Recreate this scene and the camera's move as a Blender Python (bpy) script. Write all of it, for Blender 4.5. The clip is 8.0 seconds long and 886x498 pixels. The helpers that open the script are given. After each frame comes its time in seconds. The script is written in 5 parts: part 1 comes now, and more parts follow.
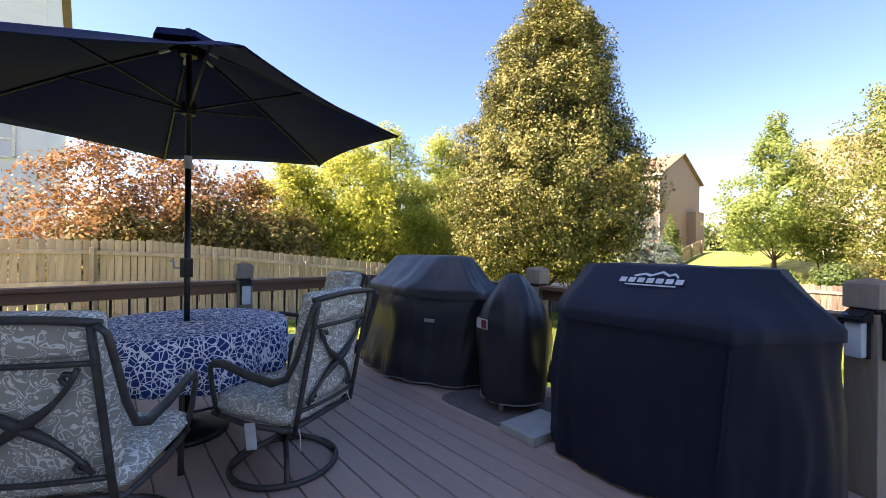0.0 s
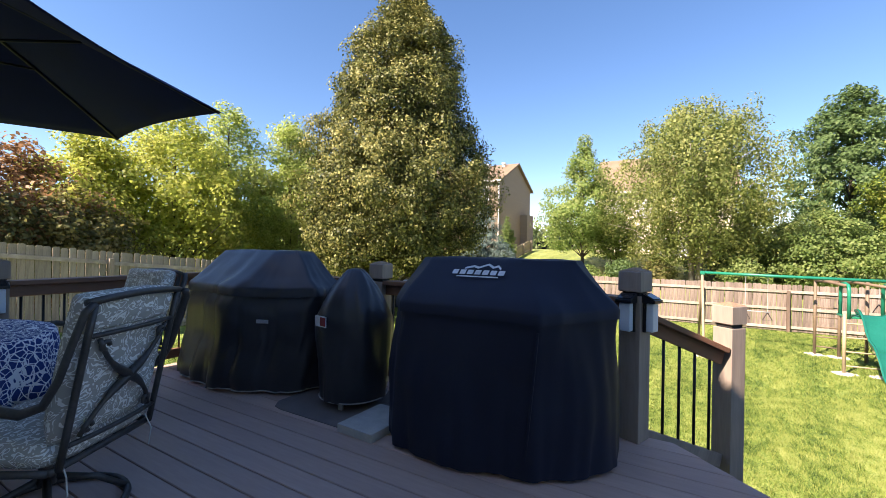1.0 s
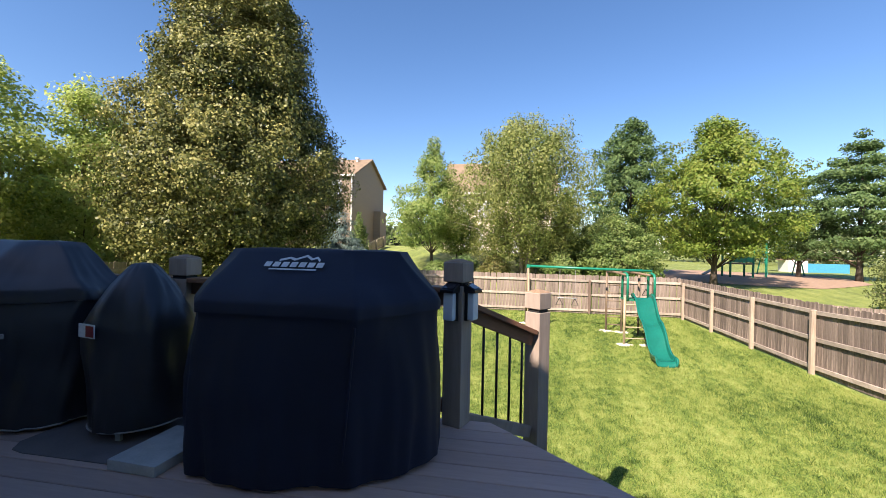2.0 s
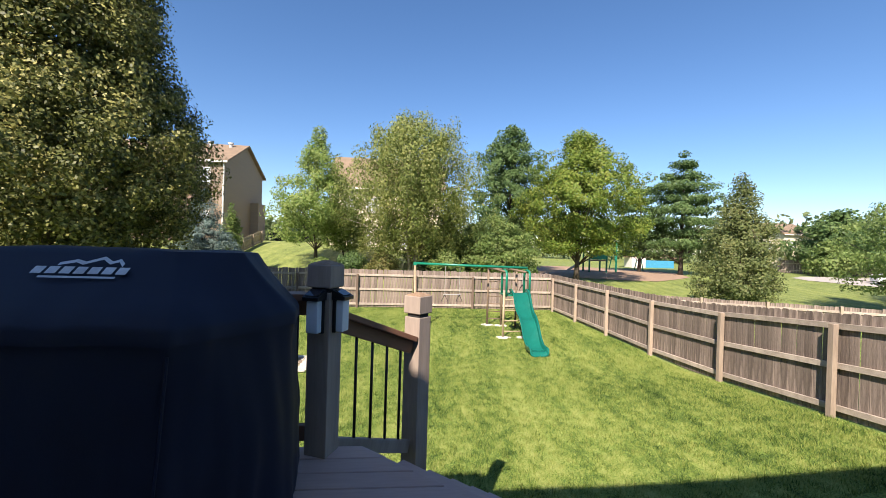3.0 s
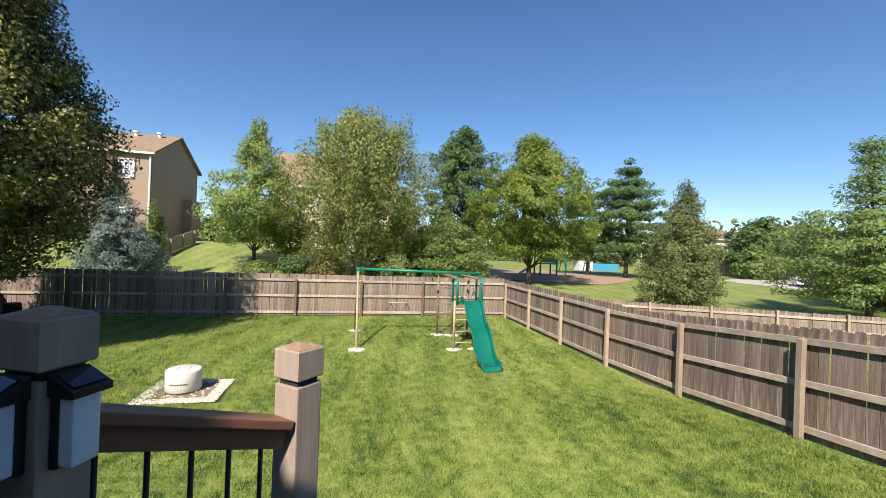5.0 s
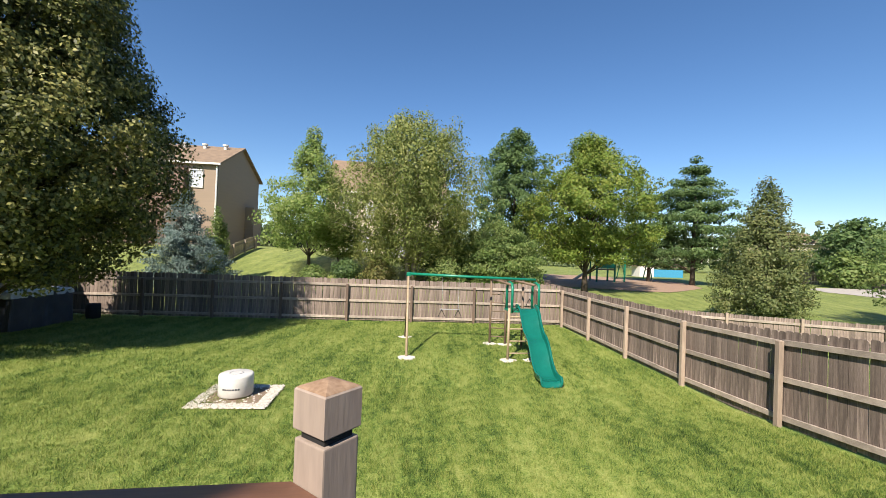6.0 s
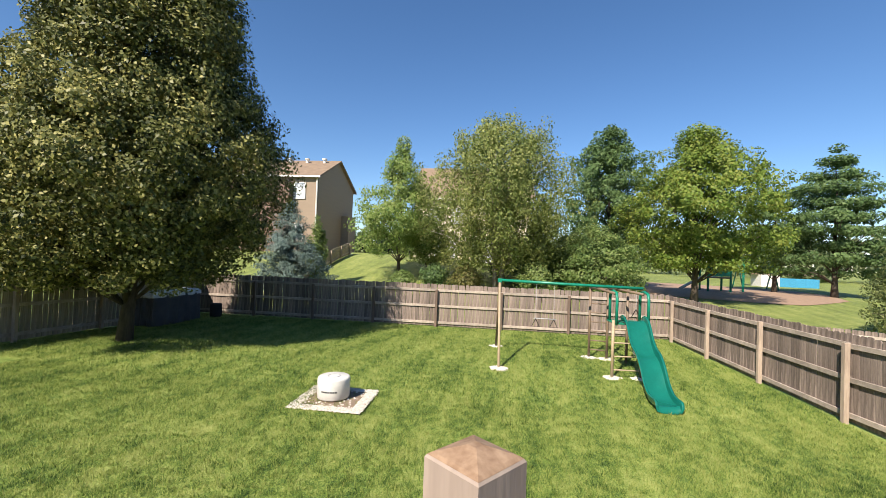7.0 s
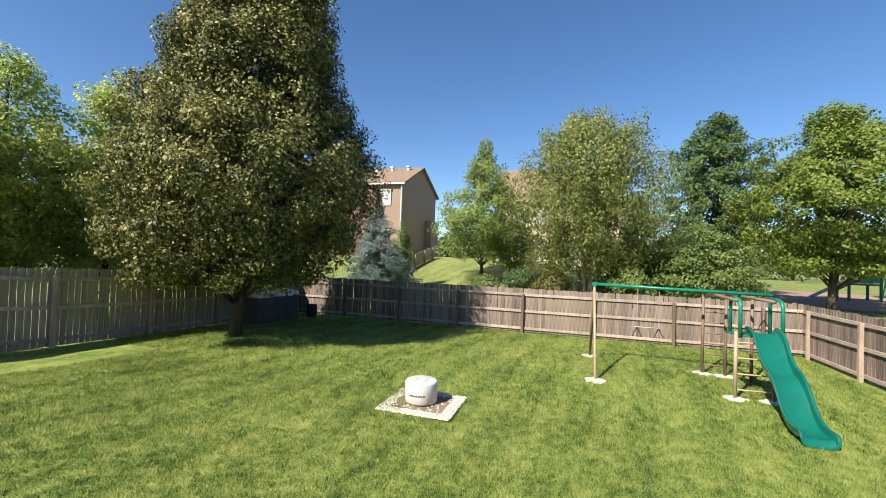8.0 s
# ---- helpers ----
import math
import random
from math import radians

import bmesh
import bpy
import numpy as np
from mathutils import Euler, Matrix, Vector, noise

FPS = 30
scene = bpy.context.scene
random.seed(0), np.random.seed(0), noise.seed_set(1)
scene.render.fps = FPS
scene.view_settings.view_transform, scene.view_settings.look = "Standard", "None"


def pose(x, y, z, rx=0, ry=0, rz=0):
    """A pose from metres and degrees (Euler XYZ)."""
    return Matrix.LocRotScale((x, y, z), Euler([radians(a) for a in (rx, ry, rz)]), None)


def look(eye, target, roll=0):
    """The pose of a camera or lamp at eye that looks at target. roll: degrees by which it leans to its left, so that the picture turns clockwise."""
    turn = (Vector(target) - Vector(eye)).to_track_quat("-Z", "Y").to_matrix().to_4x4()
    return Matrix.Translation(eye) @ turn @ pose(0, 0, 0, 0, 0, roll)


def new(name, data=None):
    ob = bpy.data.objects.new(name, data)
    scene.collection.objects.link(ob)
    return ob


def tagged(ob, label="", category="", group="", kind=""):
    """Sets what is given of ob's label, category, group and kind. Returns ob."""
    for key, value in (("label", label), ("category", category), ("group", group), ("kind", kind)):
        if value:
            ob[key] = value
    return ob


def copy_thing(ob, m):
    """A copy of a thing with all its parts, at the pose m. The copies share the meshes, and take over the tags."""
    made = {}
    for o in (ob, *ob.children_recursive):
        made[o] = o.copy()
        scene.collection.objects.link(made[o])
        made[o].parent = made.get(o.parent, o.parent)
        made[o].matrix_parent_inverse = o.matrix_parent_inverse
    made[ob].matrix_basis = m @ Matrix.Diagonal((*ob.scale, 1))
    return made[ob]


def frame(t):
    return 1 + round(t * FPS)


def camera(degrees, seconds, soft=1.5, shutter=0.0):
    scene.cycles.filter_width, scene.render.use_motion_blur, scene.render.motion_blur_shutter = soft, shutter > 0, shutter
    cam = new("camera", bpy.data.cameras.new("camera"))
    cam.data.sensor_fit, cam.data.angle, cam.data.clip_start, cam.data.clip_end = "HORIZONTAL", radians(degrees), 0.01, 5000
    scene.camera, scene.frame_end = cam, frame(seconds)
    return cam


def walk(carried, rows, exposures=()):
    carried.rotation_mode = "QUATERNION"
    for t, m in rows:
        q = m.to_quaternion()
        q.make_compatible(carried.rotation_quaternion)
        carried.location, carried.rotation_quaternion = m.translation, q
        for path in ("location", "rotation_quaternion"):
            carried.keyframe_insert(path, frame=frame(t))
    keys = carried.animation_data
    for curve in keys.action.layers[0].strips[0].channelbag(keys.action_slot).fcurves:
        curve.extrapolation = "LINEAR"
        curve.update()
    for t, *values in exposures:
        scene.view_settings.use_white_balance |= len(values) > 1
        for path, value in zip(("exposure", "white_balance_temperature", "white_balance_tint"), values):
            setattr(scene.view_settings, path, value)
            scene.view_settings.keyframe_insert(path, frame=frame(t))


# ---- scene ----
cam = camera(94.8, 8.0, soft=0.7)
PATH = [
    (0, (0.543, -0.248, 3.088), (-0.992, 1.033, 3.087), 0.5),
    (0.5, (0.553, -0.176, 3.069), (-0.752, 1.339, 3.072), 0.7),
    (1, (0.581, -0.131, 3.063), (-0.42, 1.601, 3.059), 0.9),
    (1.5, (0.639, -0.053, 3.043), (-0.038, 1.829, 3.039), 1.0),
    (2, (0.699, 0.07, 3.031), (0.359, 2.041, 3.023), 1.2),
    (3.5, (0.844, 0.613, 3.084), (1.224, 2.577, 3.071), 2.0),
    (4, (0.962, 0.906, 3.116), (1.434, 2.85, 3.107), 2.1),
    (5.5, (1.151, 1.816, 3.147), (1.485, 3.788, 3.16), 2.2),
    (6, (1.129, 2.111, 3.122), (1.313, 4.103, 3.143), 2.2),
    (6.5, (1.058, 2.373, 3.113), (1.045, 4.372, 3.143), 2.2),
    (7, (0.919, 2.592, 3.092), (0.69, 4.578, 3.127), 2.2),
    (7.5, (0.818, 2.798, 3.089), (0.376, 4.748, 3.126), 2.2),
    (8, (0.696, 2.956, 3.009), (0.08, 4.859, 3.053), 2.0),
]
walk(cam, [(t, look(eye, target, roll)) for t, eye, target, roll in PATH],
     exposures=[(0.0, 2.25, 8300, 31), (0.5, 1.95, 7800, 27), (1.0, 1.66, 7250, 22), (1.6, 1.44, 6950, 20), (3.5, 1.03, 6700, 16), (5.5, 0.84, 6600, 14), (8.0, 0.93, 6600, 14)])

# ---- world, sun ----
SUN = Vector((-0.50, -0.98, 1.0)).normalized()
world = bpy.data.worlds.new("sky")
scene.world = world
world.use_nodes = True
wn = world.node_tree.nodes
sky = wn.new("ShaderNodeTexSky")
sky.sky_type = 'NISHITA'
sky.sun_disc = False
sky.sun_elevation = math.asin(SUN.z)
sky.sun_rotation = math.atan2(SUN.x, SUN.y)
sky.altitude = 600
sky.air_density, sky.dust_density, sky.ozone_density = 1.0, 0.5, 3.5
tint = wn.new("ShaderNodeHueSaturation")
tint.inputs["Saturation"].default_value = 1.16
world.node_tree.links.new(sky.outputs[0], tint.inputs["Color"])
world.node_tree.links.new(tint.outputs[0], wn["Background"].inputs[0])
wn["Background"].inputs[1].default_value = 0.087
sun = new("sun", bpy.data.lights.new("sun", 'SUN'))
sun.data.energy, sun.data.angle, sun.data.color = 5.0, radians(0.55), (1.0, 0.92, 0.78)
sun.matrix_world = look(SUN * 60, (0, 0, 0))

# ---- small tools ----
DECK = 1.607  # the deck's floor in the deck's own plan
# The yard is drawn in a plan of its own scale, the deck in another with its own origin; SITE holds the one in use.
YARD = Matrix.Scale(1.094, 4)
ONDECK = Matrix.Translation((0.18, 0.215, 0.24))
SITE = {"plan": YARD}


def lerp(a, b, t):
    return a + (b - a) * t


def smooth(a, b, v):
    t = min(1, max(0, (v - a) / (b - a)))
    return t * t * (3 - 2 * t)


def lawn_z(x, y):
    """Height of the ground: flat yard, rising to the side fence and to the houses behind."""
    u = min(1, max(0, (-x - 1) / 10))
    z = u * min(1.0, 0.03 * max(0, 16 - y) + 0.07 * max(0, 8.5 - y))
    z += smooth(3.0, 7.6, x) * 0.085 * min(8, max(0, 9.4 - y)) * (1 - smooth(7.8, 14, x))
    z += smooth(19.5, 42, y) * lerp(2.85, 0.7, smooth(-4, 14, x))
    return z


def deck_ground(x, y):
    """Height of the ground in the deck's plan."""
    p = YARD.inverted() @ (ONDECK @ Vector((x, y, 0)))
    return lawn_z(p.x, p.y) * 1.094 - ONDECK.translation.z


def part(name, bm, material, parent=None, label="", flat=True):
    """Links a bmesh as one mesh object, under a thing or a part."""
    me = bpy.data.meshes.new(name)
    bm.to_mesh(me)
    bm.free()
    if material is not None:
        me.materials.append(material)
    if not flat:
        for p in me.polygons:
            p.use_smooth = True
    ob = new(name, me)
    ob.parent = parent
    if parent is None:
        ob.matrix_basis = SITE["plan"]
    if label:
        ob["label"] = label
    return ob


def shared(name, me, parent, m):
    ob = new(name, me)
    ob.parent = parent
    ob.matrix_basis = m
    return ob


def thing(name, m, label, category, group="", kind=""):
    e = new(name)
    e.empty_display_size = 0.1
    e.matrix_basis = SITE["plan"] @ m
    return tagged(e, label, category, group, kind)


def box(bm, c, s, rot=None, bevel=0.0):
    m = Matrix.Translation(c)
    if rot is not None:
        m = m @ rot
    r = bmesh.ops.create_cube(bm, size=1, matrix=m @ Matrix.Diagonal((*s, 1)))
    if bevel > 0:
        edges = {e for v in r["verts"] for e in v.link_edges}
        bmesh.ops.bevel(bm, geom=list(edges), offset=bevel, segments=2, affect='EDGES', profile=0.6)
    return bm


def tube(bm, pts, radii, seg=8, squash=None):
    """A tapered tube along a line of points, closed at both ends."""
    pts = [Vector(p) for p in pts]
    if not hasattr(radii, "__len__"):
        radii = [radii] * len(pts)
    rings = []
    ref = None
    for i, p in enumerate(pts):
        d = (pts[min(i + 1, len(pts) - 1)] - pts[max(i - 1, 0)]).normalized()
        if ref is None:
            ref = Vector((0, 0, 1)) if abs(d.z) < 0.9 else Vector((1, 0, 0))
        a = d.cross(ref).normalized()
        b = a.cross(d).normalized()
        ref = b
        k = squash if squash else 1.0
        rings.append([bm.verts.new(p + (a * math.cos(t) * k + b * math.sin(t)) * radii[i])
                      for t in (2 * math.pi * j / seg for j in range(seg))])
    for r0, r1 in zip(rings, rings[1:]):
        for j in range(seg):
            bm.faces.new((r0[j], r0[(j + 1) % seg], r1[(j + 1) % seg], r1[j]))
    bm.faces.new(rings[0][::-1])
    bm.faces.new(rings[-1])
    bmesh.ops.recalc_face_normals(bm, faces=bm.faces[:])
    return bm


def lathe(bm, profile, seg=32, centre=(0, 0)):
    """A turned form from (radius, height) pairs."""
    rings = []
    for r, z in profile:
        if r < 1e-5:
            rings.append([bm.verts.new((centre[0], centre[1], z))])
        else:
            rings.append([bm.verts.new((centre[0] + r * math.cos(2 * math.pi * j / seg), centre[1] + r * math.sin(2 * math.pi * j / seg), z)) for j in range(seg)])
    for a, b in zip(rings, rings[1:]):
        for j in range(seg):
            k = (j + 1) % seg
            if len(a) == 1 and len(b) == 1:
                continue
            if len(a) == 1:
                bm.faces.new((a[0], b[j], b[k]))
            elif len(b) == 1:
                bm.faces.new((a[j], a[k], b[0]))
            else:
                bm.faces.new((a[j], a[k], b[k], b[j]))
    bmesh.ops.recalc_face_normals(bm, faces=bm.faces[:])
    return bm


def loft(bm, loops, cap=True):
    """Skins closed loops of equal point count."""
    rings = [[bm.verts.new(p) for p in loop] for loop in loops]
    n = len(rings[0])
    for a, b in zip(rings, rings[1:]):
        for j in range(n):
            k = (j + 1) % n
            bm.faces.new((a[j], a[k], b[k], b[j]))
    if cap:
        bm.faces.new(rings[0][::-1])
        bm.faces.new(rings[-1])
    bmesh.ops.recalc_face_normals(bm, faces=bm.faces[:])
    return bm


def fast_mesh(name, verts, faces, material, flat=True):
    """A mesh of quads from arrays."""
    me = bpy.data.meshes.new(name)
    n = len(faces)
    me.vertices.add(len(verts))
    me.vertices.foreach_set("co", np.ascontiguousarray(verts, dtype=np.float32).ravel())
    me.loops.add(n * 4)
    me.loops.foreach_set("vertex_index", np.ascontiguousarray(faces, dtype=np.int32).ravel())
    me.polygons.add(n)
    me.polygons.foreach_set("loop_start", np.arange(n, dtype=np.int32) * 4)
    if not flat:
        me.polygons.foreach_set("use_smooth", np.ones(n, dtype=bool))
    me.update(calc_edges=True)
    me.materials.append(material)
    return me


# ---- materials ----
def mat(name, base, second=None, scale=8.0, rough=0.7, bump=0.15, fine=80.0, metal=0.0, stretch=(1, 1, 1), per="", amount=0.25, spec=0.4, third=None):
    """A surface with broad and fine variation in colour, roughness and relief. per: 'object' or 'island' varies piece by piece."""
    m = bpy.data.materials.new(name)
    m.use_nodes = True
    n, l = m.node_tree.nodes, m.node_tree.links
    p = n["Principled BSDF"]
    p.inputs["Metallic"].default_value = metal
    p.inputs["Specular IOR Level"].default_value = spec
    tc = n.new("ShaderNodeTexCoord")
    mp = n.new("ShaderNodeMapping")
    mp.inputs["Scale"].default_value = stretch
    l.new(tc.outputs["Object"], mp.inputs[0])
    big, small = n.new("ShaderNodeTexNoise"), n.new("ShaderNodeTexNoise")
    big.inputs["Scale"].default_value, small.inputs["Scale"].default_value = scale, fine
    big.inputs["Detail"].default_value, small.inputs["Detail"].default_value = 5, 3
    l.new(mp.outputs[0], big.inputs["Vector"])
    l.new(mp.outputs[0], small.inputs["Vector"])
    second = second or tuple(c * 0.7 for c in base)
    ramp = n.new("ShaderNodeValToRGB")
    ramp.color_ramp.elements[0].position, ramp.color_ramp.elements[1].position = 0.33, 0.67
    ramp.color_ramp.elements[0].color, ramp.color_ramp.elements[1].color = (*second, 1), (*base, 1)
    if third:
        e = ramp.color_ramp.elements.new(0.78)
        e.color = (*third, 1)
    mixf = n.new("ShaderNodeMath")
    mixf.operation = 'MULTIPLY_ADD'
    mixf.inputs[1].default_value = 0.35
    l.new(small.outputs["Fac"], mixf.inputs[0])
    sub = n.new("ShaderNodeMath")
    sub.operation = 'MULTIPLY_ADD'
    sub.inputs[1].default_value, sub.inputs[2].default_value = 0.8, -0.075
    l.new(big.outputs["Fac"], sub.inputs[0])
    l.new(sub.outputs[0], mixf.inputs[2])
    l.new(mixf.outputs[0], ramp.inputs[0])
    colour = ramp.outputs[0]
    if per:
        if per == "object":
            info = n.new("ShaderNodeObjectInfo")
            out = info.outputs["Random"]
        else:
            info = n.new("ShaderNodeNewGeometry")
            out = info.outputs["Random Per Island"]
        hsv = n.new("ShaderNodeHueSaturation")
        rng = n.new("ShaderNodeMapRange")
        rng.inputs["To Min"].default_value, rng.inputs["To Max"].default_value = 1 - amount, 1 + amount
        l.new(out, rng.inputs[0])
        l.new(rng.outputs[0], hsv.inputs["Value"])
        l.new(colour, hsv.inputs["Color"])
        colour = hsv.outputs[0]
    l.new(colour, p.inputs["Base Color"])
    rr = n.new("ShaderNodeMapRange")
    rr.inputs["To Min"].default_value, rr.inputs["To Max"].default_value = max(0.03, rough - 0.1), min(1, rough + 0.1)
    l.new(big.outputs["Fac"], rr.inputs[0])
    l.new(rr.outputs[0], p.inputs["Roughness"])
    if bump > 0:
        b = n.new("ShaderNodeBump")
        b.inputs["Strength"].default_value, b.inputs["Distance"].default_value = bump, 0.01
        l.new(mixf.outputs[0], b.inputs["Height"])
        l.new(b.outputs[0], p.inputs["Normal"])
    return m


def leaf_mat(name, a, b, c, glow=0.42, rough=0.5, k=1.35):
    """Leaves that let some light through, varied leaf by leaf and in broad patches."""
    a, b, c = (tuple(v * k for v in q) for q in (a, b, c))
    m = bpy.data.materials.new(name)
    m.use_nodes = True
    n, l = m.node_tree.nodes, m.node_tree.links
    p, out = n["Principled BSDF"], n["Material Output"]
    geo, tc = n.new("ShaderNodeNewGeometry"), n.new("ShaderNodeTexCoord")
    noi = n.new("ShaderNodeTexNoise")
    noi.inputs["Scale"].default_value, noi.inputs["Detail"].default_value = 0.7, 3
    l.new(tc.outputs["Object"], noi.inputs["Vector"])
    add = n.new("ShaderNodeMath")
    add.operation = 'MULTIPLY_ADD'
    add.inputs[1].default_value = 0.55
    l.new(geo.outputs["Random Per Island"], add.inputs[0])
    sc = n.new("ShaderNodeMath")
    sc.operation = 'MULTIPLY_ADD'
    sc.inputs[1].default_value, sc.inputs[2].default_value = 1.0, -0.27
    l.new(noi.outputs["Fac"], sc.inputs[0])
    l.new(sc.outputs[0], add.inputs[2])
    ramp = n.new("ShaderNodeValToRGB")
    e = ramp.color_ramp.elements
    e[0].position, e[0].color, e[1].position, e[1].color = 0.1, (*a, 1), 0.9, (*c, 1)
    mid = e.new(0.5)
    mid.color = (*b, 1)
    l.new(add.outputs[0], ramp.inputs[0])
    l.new(ramp.outputs[0], p.inputs["Base Color"])
    p.inputs["Roughness"].default_value = rough
    p.inputs["Specular IOR Level"].default_value = 0.24
    tr = n.new("ShaderNodeBsdfTranslucent")
    l.new(ramp.outputs[0], tr.inputs[0])
    mix = n.new("ShaderNodeMixShader")
    mix.inputs[0].default_value = glow
    l.new(p.outputs[0], mix.inputs[1])
    l.new(tr.outputs[0], mix.inputs[2])
    l.new(mix.outputs[0], out.inputs[0])
    return m


def grass_mat(name, blades):
    m = bpy.data.materials.new(name)
    m.use_nodes = True
    n, l = m.node_tree.nodes, m.node_tree.links
    p = n["Principled BSDF"]
    tc = n.new("ShaderNodeTexCoord")
    big, mid, fine = (n.new("ShaderNodeTexNoise") for _ in range(3))
    for t, s, d in ((big, 0.45, 4), (mid, 4.6, 7), (fine, 42, 4)):
        t.inputs["Scale"].default_value, t.inputs["Detail"].default_value = s, d
        l.new(tc.outputs["Object"], t.inputs["Vector"])
    wave = n.new("ShaderNodeTexWave")
    wave.inputs["Scale"].default_value, wave.inputs["Distortion"].default_value = 0.3, 2.0
    wave.inputs["Detail"].default_value = 2
    mp = n.new("ShaderNodeMapping")
    mp.inputs["Rotation"].default_value = (0, 0, radians(10))
    l.new(tc.outputs["Object"], mp.inputs[0])
    l.new(mp.outputs[0], wave.inputs["Vector"])
    streak = n.new("ShaderNodeTexNoise")
    streak.inputs["Scale"].default_value, streak.inputs["Detail"].default_value = 1.0, 5
    ms = n.new("ShaderNodeMapping")
    ms.inputs["Rotation"].default_value, ms.inputs["Scale"].default_value = (0, 0, radians(10)), (6.0, 1.3, 1)
    l.new(tc.outputs["Object"], ms.inputs[0])
    l.new(ms.outputs[0], streak.inputs["Vector"])
    acc = None
    for node, k in ((streak, 0.20), (big, 0.26), (mid, 0.32), (fine, 0.42 if not blades else 0.20), (wave, 0.05)):
        ma = n.new("ShaderNodeMath")
        ma.operation = 'MULTIPLY_ADD'
        ma.inputs[1].default_value = k
        ma.inputs[2].default_value = 0.0
        l.new(node.outputs["Fac"], ma.inputs[0])
        if acc is not None:
            l.new(acc, ma.inputs[2])
        acc = ma.outputs[0]
    if blades:
        geo = n.new("ShaderNodeNewGeometry")
        ma = n.new("ShaderNodeMath")
        ma.operation = 'MULTIPLY_ADD'
        ma.inputs[1].default_value = 0.26
        l.new(geo.outputs["Random Per Island"], ma.inputs[0])
        l.new(acc, ma.inputs[2])
        acc = ma.outputs[0]
    ramp = n.new("ShaderNodeValToRGB")
    e = ramp.color_ramp.elements
    e[0].position, e[0].color, e[1].position, e[1].color = 0.455, (0.022, 0.056, 0.011, 1), 0.745, (0.33, 0.365, 0.11, 1)
    for q, c in ((0.535, (0.072, 0.128, 0.025, 1)), (0.615, (0.165, 0.240, 0.045, 1))):
        x = e.new(q)
        x.color = c
    l.new(acc, ramp.inputs[0])
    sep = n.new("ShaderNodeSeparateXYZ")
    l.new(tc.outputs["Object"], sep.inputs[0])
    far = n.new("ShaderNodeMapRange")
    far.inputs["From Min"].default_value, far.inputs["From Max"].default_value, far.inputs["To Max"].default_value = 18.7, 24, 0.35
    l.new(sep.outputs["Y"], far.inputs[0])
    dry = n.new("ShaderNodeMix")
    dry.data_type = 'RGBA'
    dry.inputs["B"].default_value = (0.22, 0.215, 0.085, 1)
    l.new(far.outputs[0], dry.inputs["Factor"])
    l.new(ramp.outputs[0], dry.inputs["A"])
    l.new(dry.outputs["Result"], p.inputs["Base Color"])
    p.inputs["Roughness"].default_value = 0.75
    p.inputs["Specular IOR Level"].default_value = 0.25
    if blades:
        tr = n.new("ShaderNodeBsdfTranslucent")
        l.new(ramp.outputs[0], tr.inputs[0])
        mix = n.new("ShaderNodeMixShader")
        mix.inputs[0].default_value = 0.3
        l.new(p.outputs[0], mix.inputs[1])
        l.new(tr.outputs[0], mix.inputs[2])
        l.new(mix.outputs[0], n["Material Output"].inputs[0])
    else:
        b = n.new("ShaderNodeBump")
        b.inputs["Strength"].default_value, b.inputs["Distance"].default_value = 0.8, 0.04
        l.new(fine.outputs["Fac"], b.inputs["Height"])
        l.new(b.outputs[0], p.inputs["Normal"])
    return m


def line_cloth(name, ground, line, scale, width, warp, rough=0.85, second_scale=None):
    """Cloth with a woven-in net of curved pale lines."""
    m = bpy.data.materials.new(name)
    m.use_nodes = True
    n, l = m.node_tree.nodes, m.node_tree.links
    p = n["Principled BSDF"]
    tc = n.new("ShaderNodeTexCoord")
    noi = n.new("ShaderNodeTexNoise")
    noi.inputs["Scale"].default_value = scale * 0.8
    l.new(tc.outputs["Object"], noi.inputs["Vector"])
    vm = n.new("ShaderNodeVectorMath")
    vm.operation = 'MULTIPLY_ADD'
    vm.inputs[1].default_value = (warp, warp, warp)
    l.new(noi.outputs["Color"], vm.inputs[0])
    l.new(tc.outputs["Object"], vm.inputs[2])
    acc = None
    for s in (scale, second_scale or scale * 1.35):
        v = n.new("ShaderNodeTexVoronoi")
        v.feature = 'DISTANCE_TO_EDGE'
        v.inputs["Scale"].default_value = s
        l.new(vm.outputs[0], v.inputs["Vector"])
        lt = n.new("ShaderNodeMath")
        lt.operation = 'LESS_THAN'
        lt.inputs[1].default_value = width
        l.new(v.outputs["Distance"], lt.inputs[0])
        if acc is None:
            acc = lt.outputs[0]
        else:
            mx = n.new("ShaderNodeMath")
            mx.operation = 'MAXIMUM'
            l.new(acc, mx.inputs[0])
            l.new(lt.outputs[0], mx.inputs[1])
            acc = mx.outputs[0]
    mix = n.new("ShaderNodeMix")
    mix.data_type = 'RGBA'
    mix.inputs["A"].default_value, mix.inputs["B"].default_value = (*ground, 1), (*line, 1)
    l.new(acc, mix.inputs["Factor"])
    l.new(mix.outputs["Result"], p.inputs["Base Color"])
    p.inputs["Roughness"].default_value = rough
    p.inputs["Specular IOR Level"].default_value = 0.2
    fine = n.new("ShaderNodeTexNoise")
    fine.inputs["Scale"].default_value = 260
    l.new(tc.outputs["Object"], fine.inputs["Vector"])
    b = n.new("ShaderNodeBump")
    b.inputs["Strength"].default_value, b.inputs["Distance"].default_value = 0.25, 0.003
    l.new(fine.outputs["Fac"], b.inputs["Height"])
    l.new(b.outputs[0], p.inputs["Normal"])
    return m


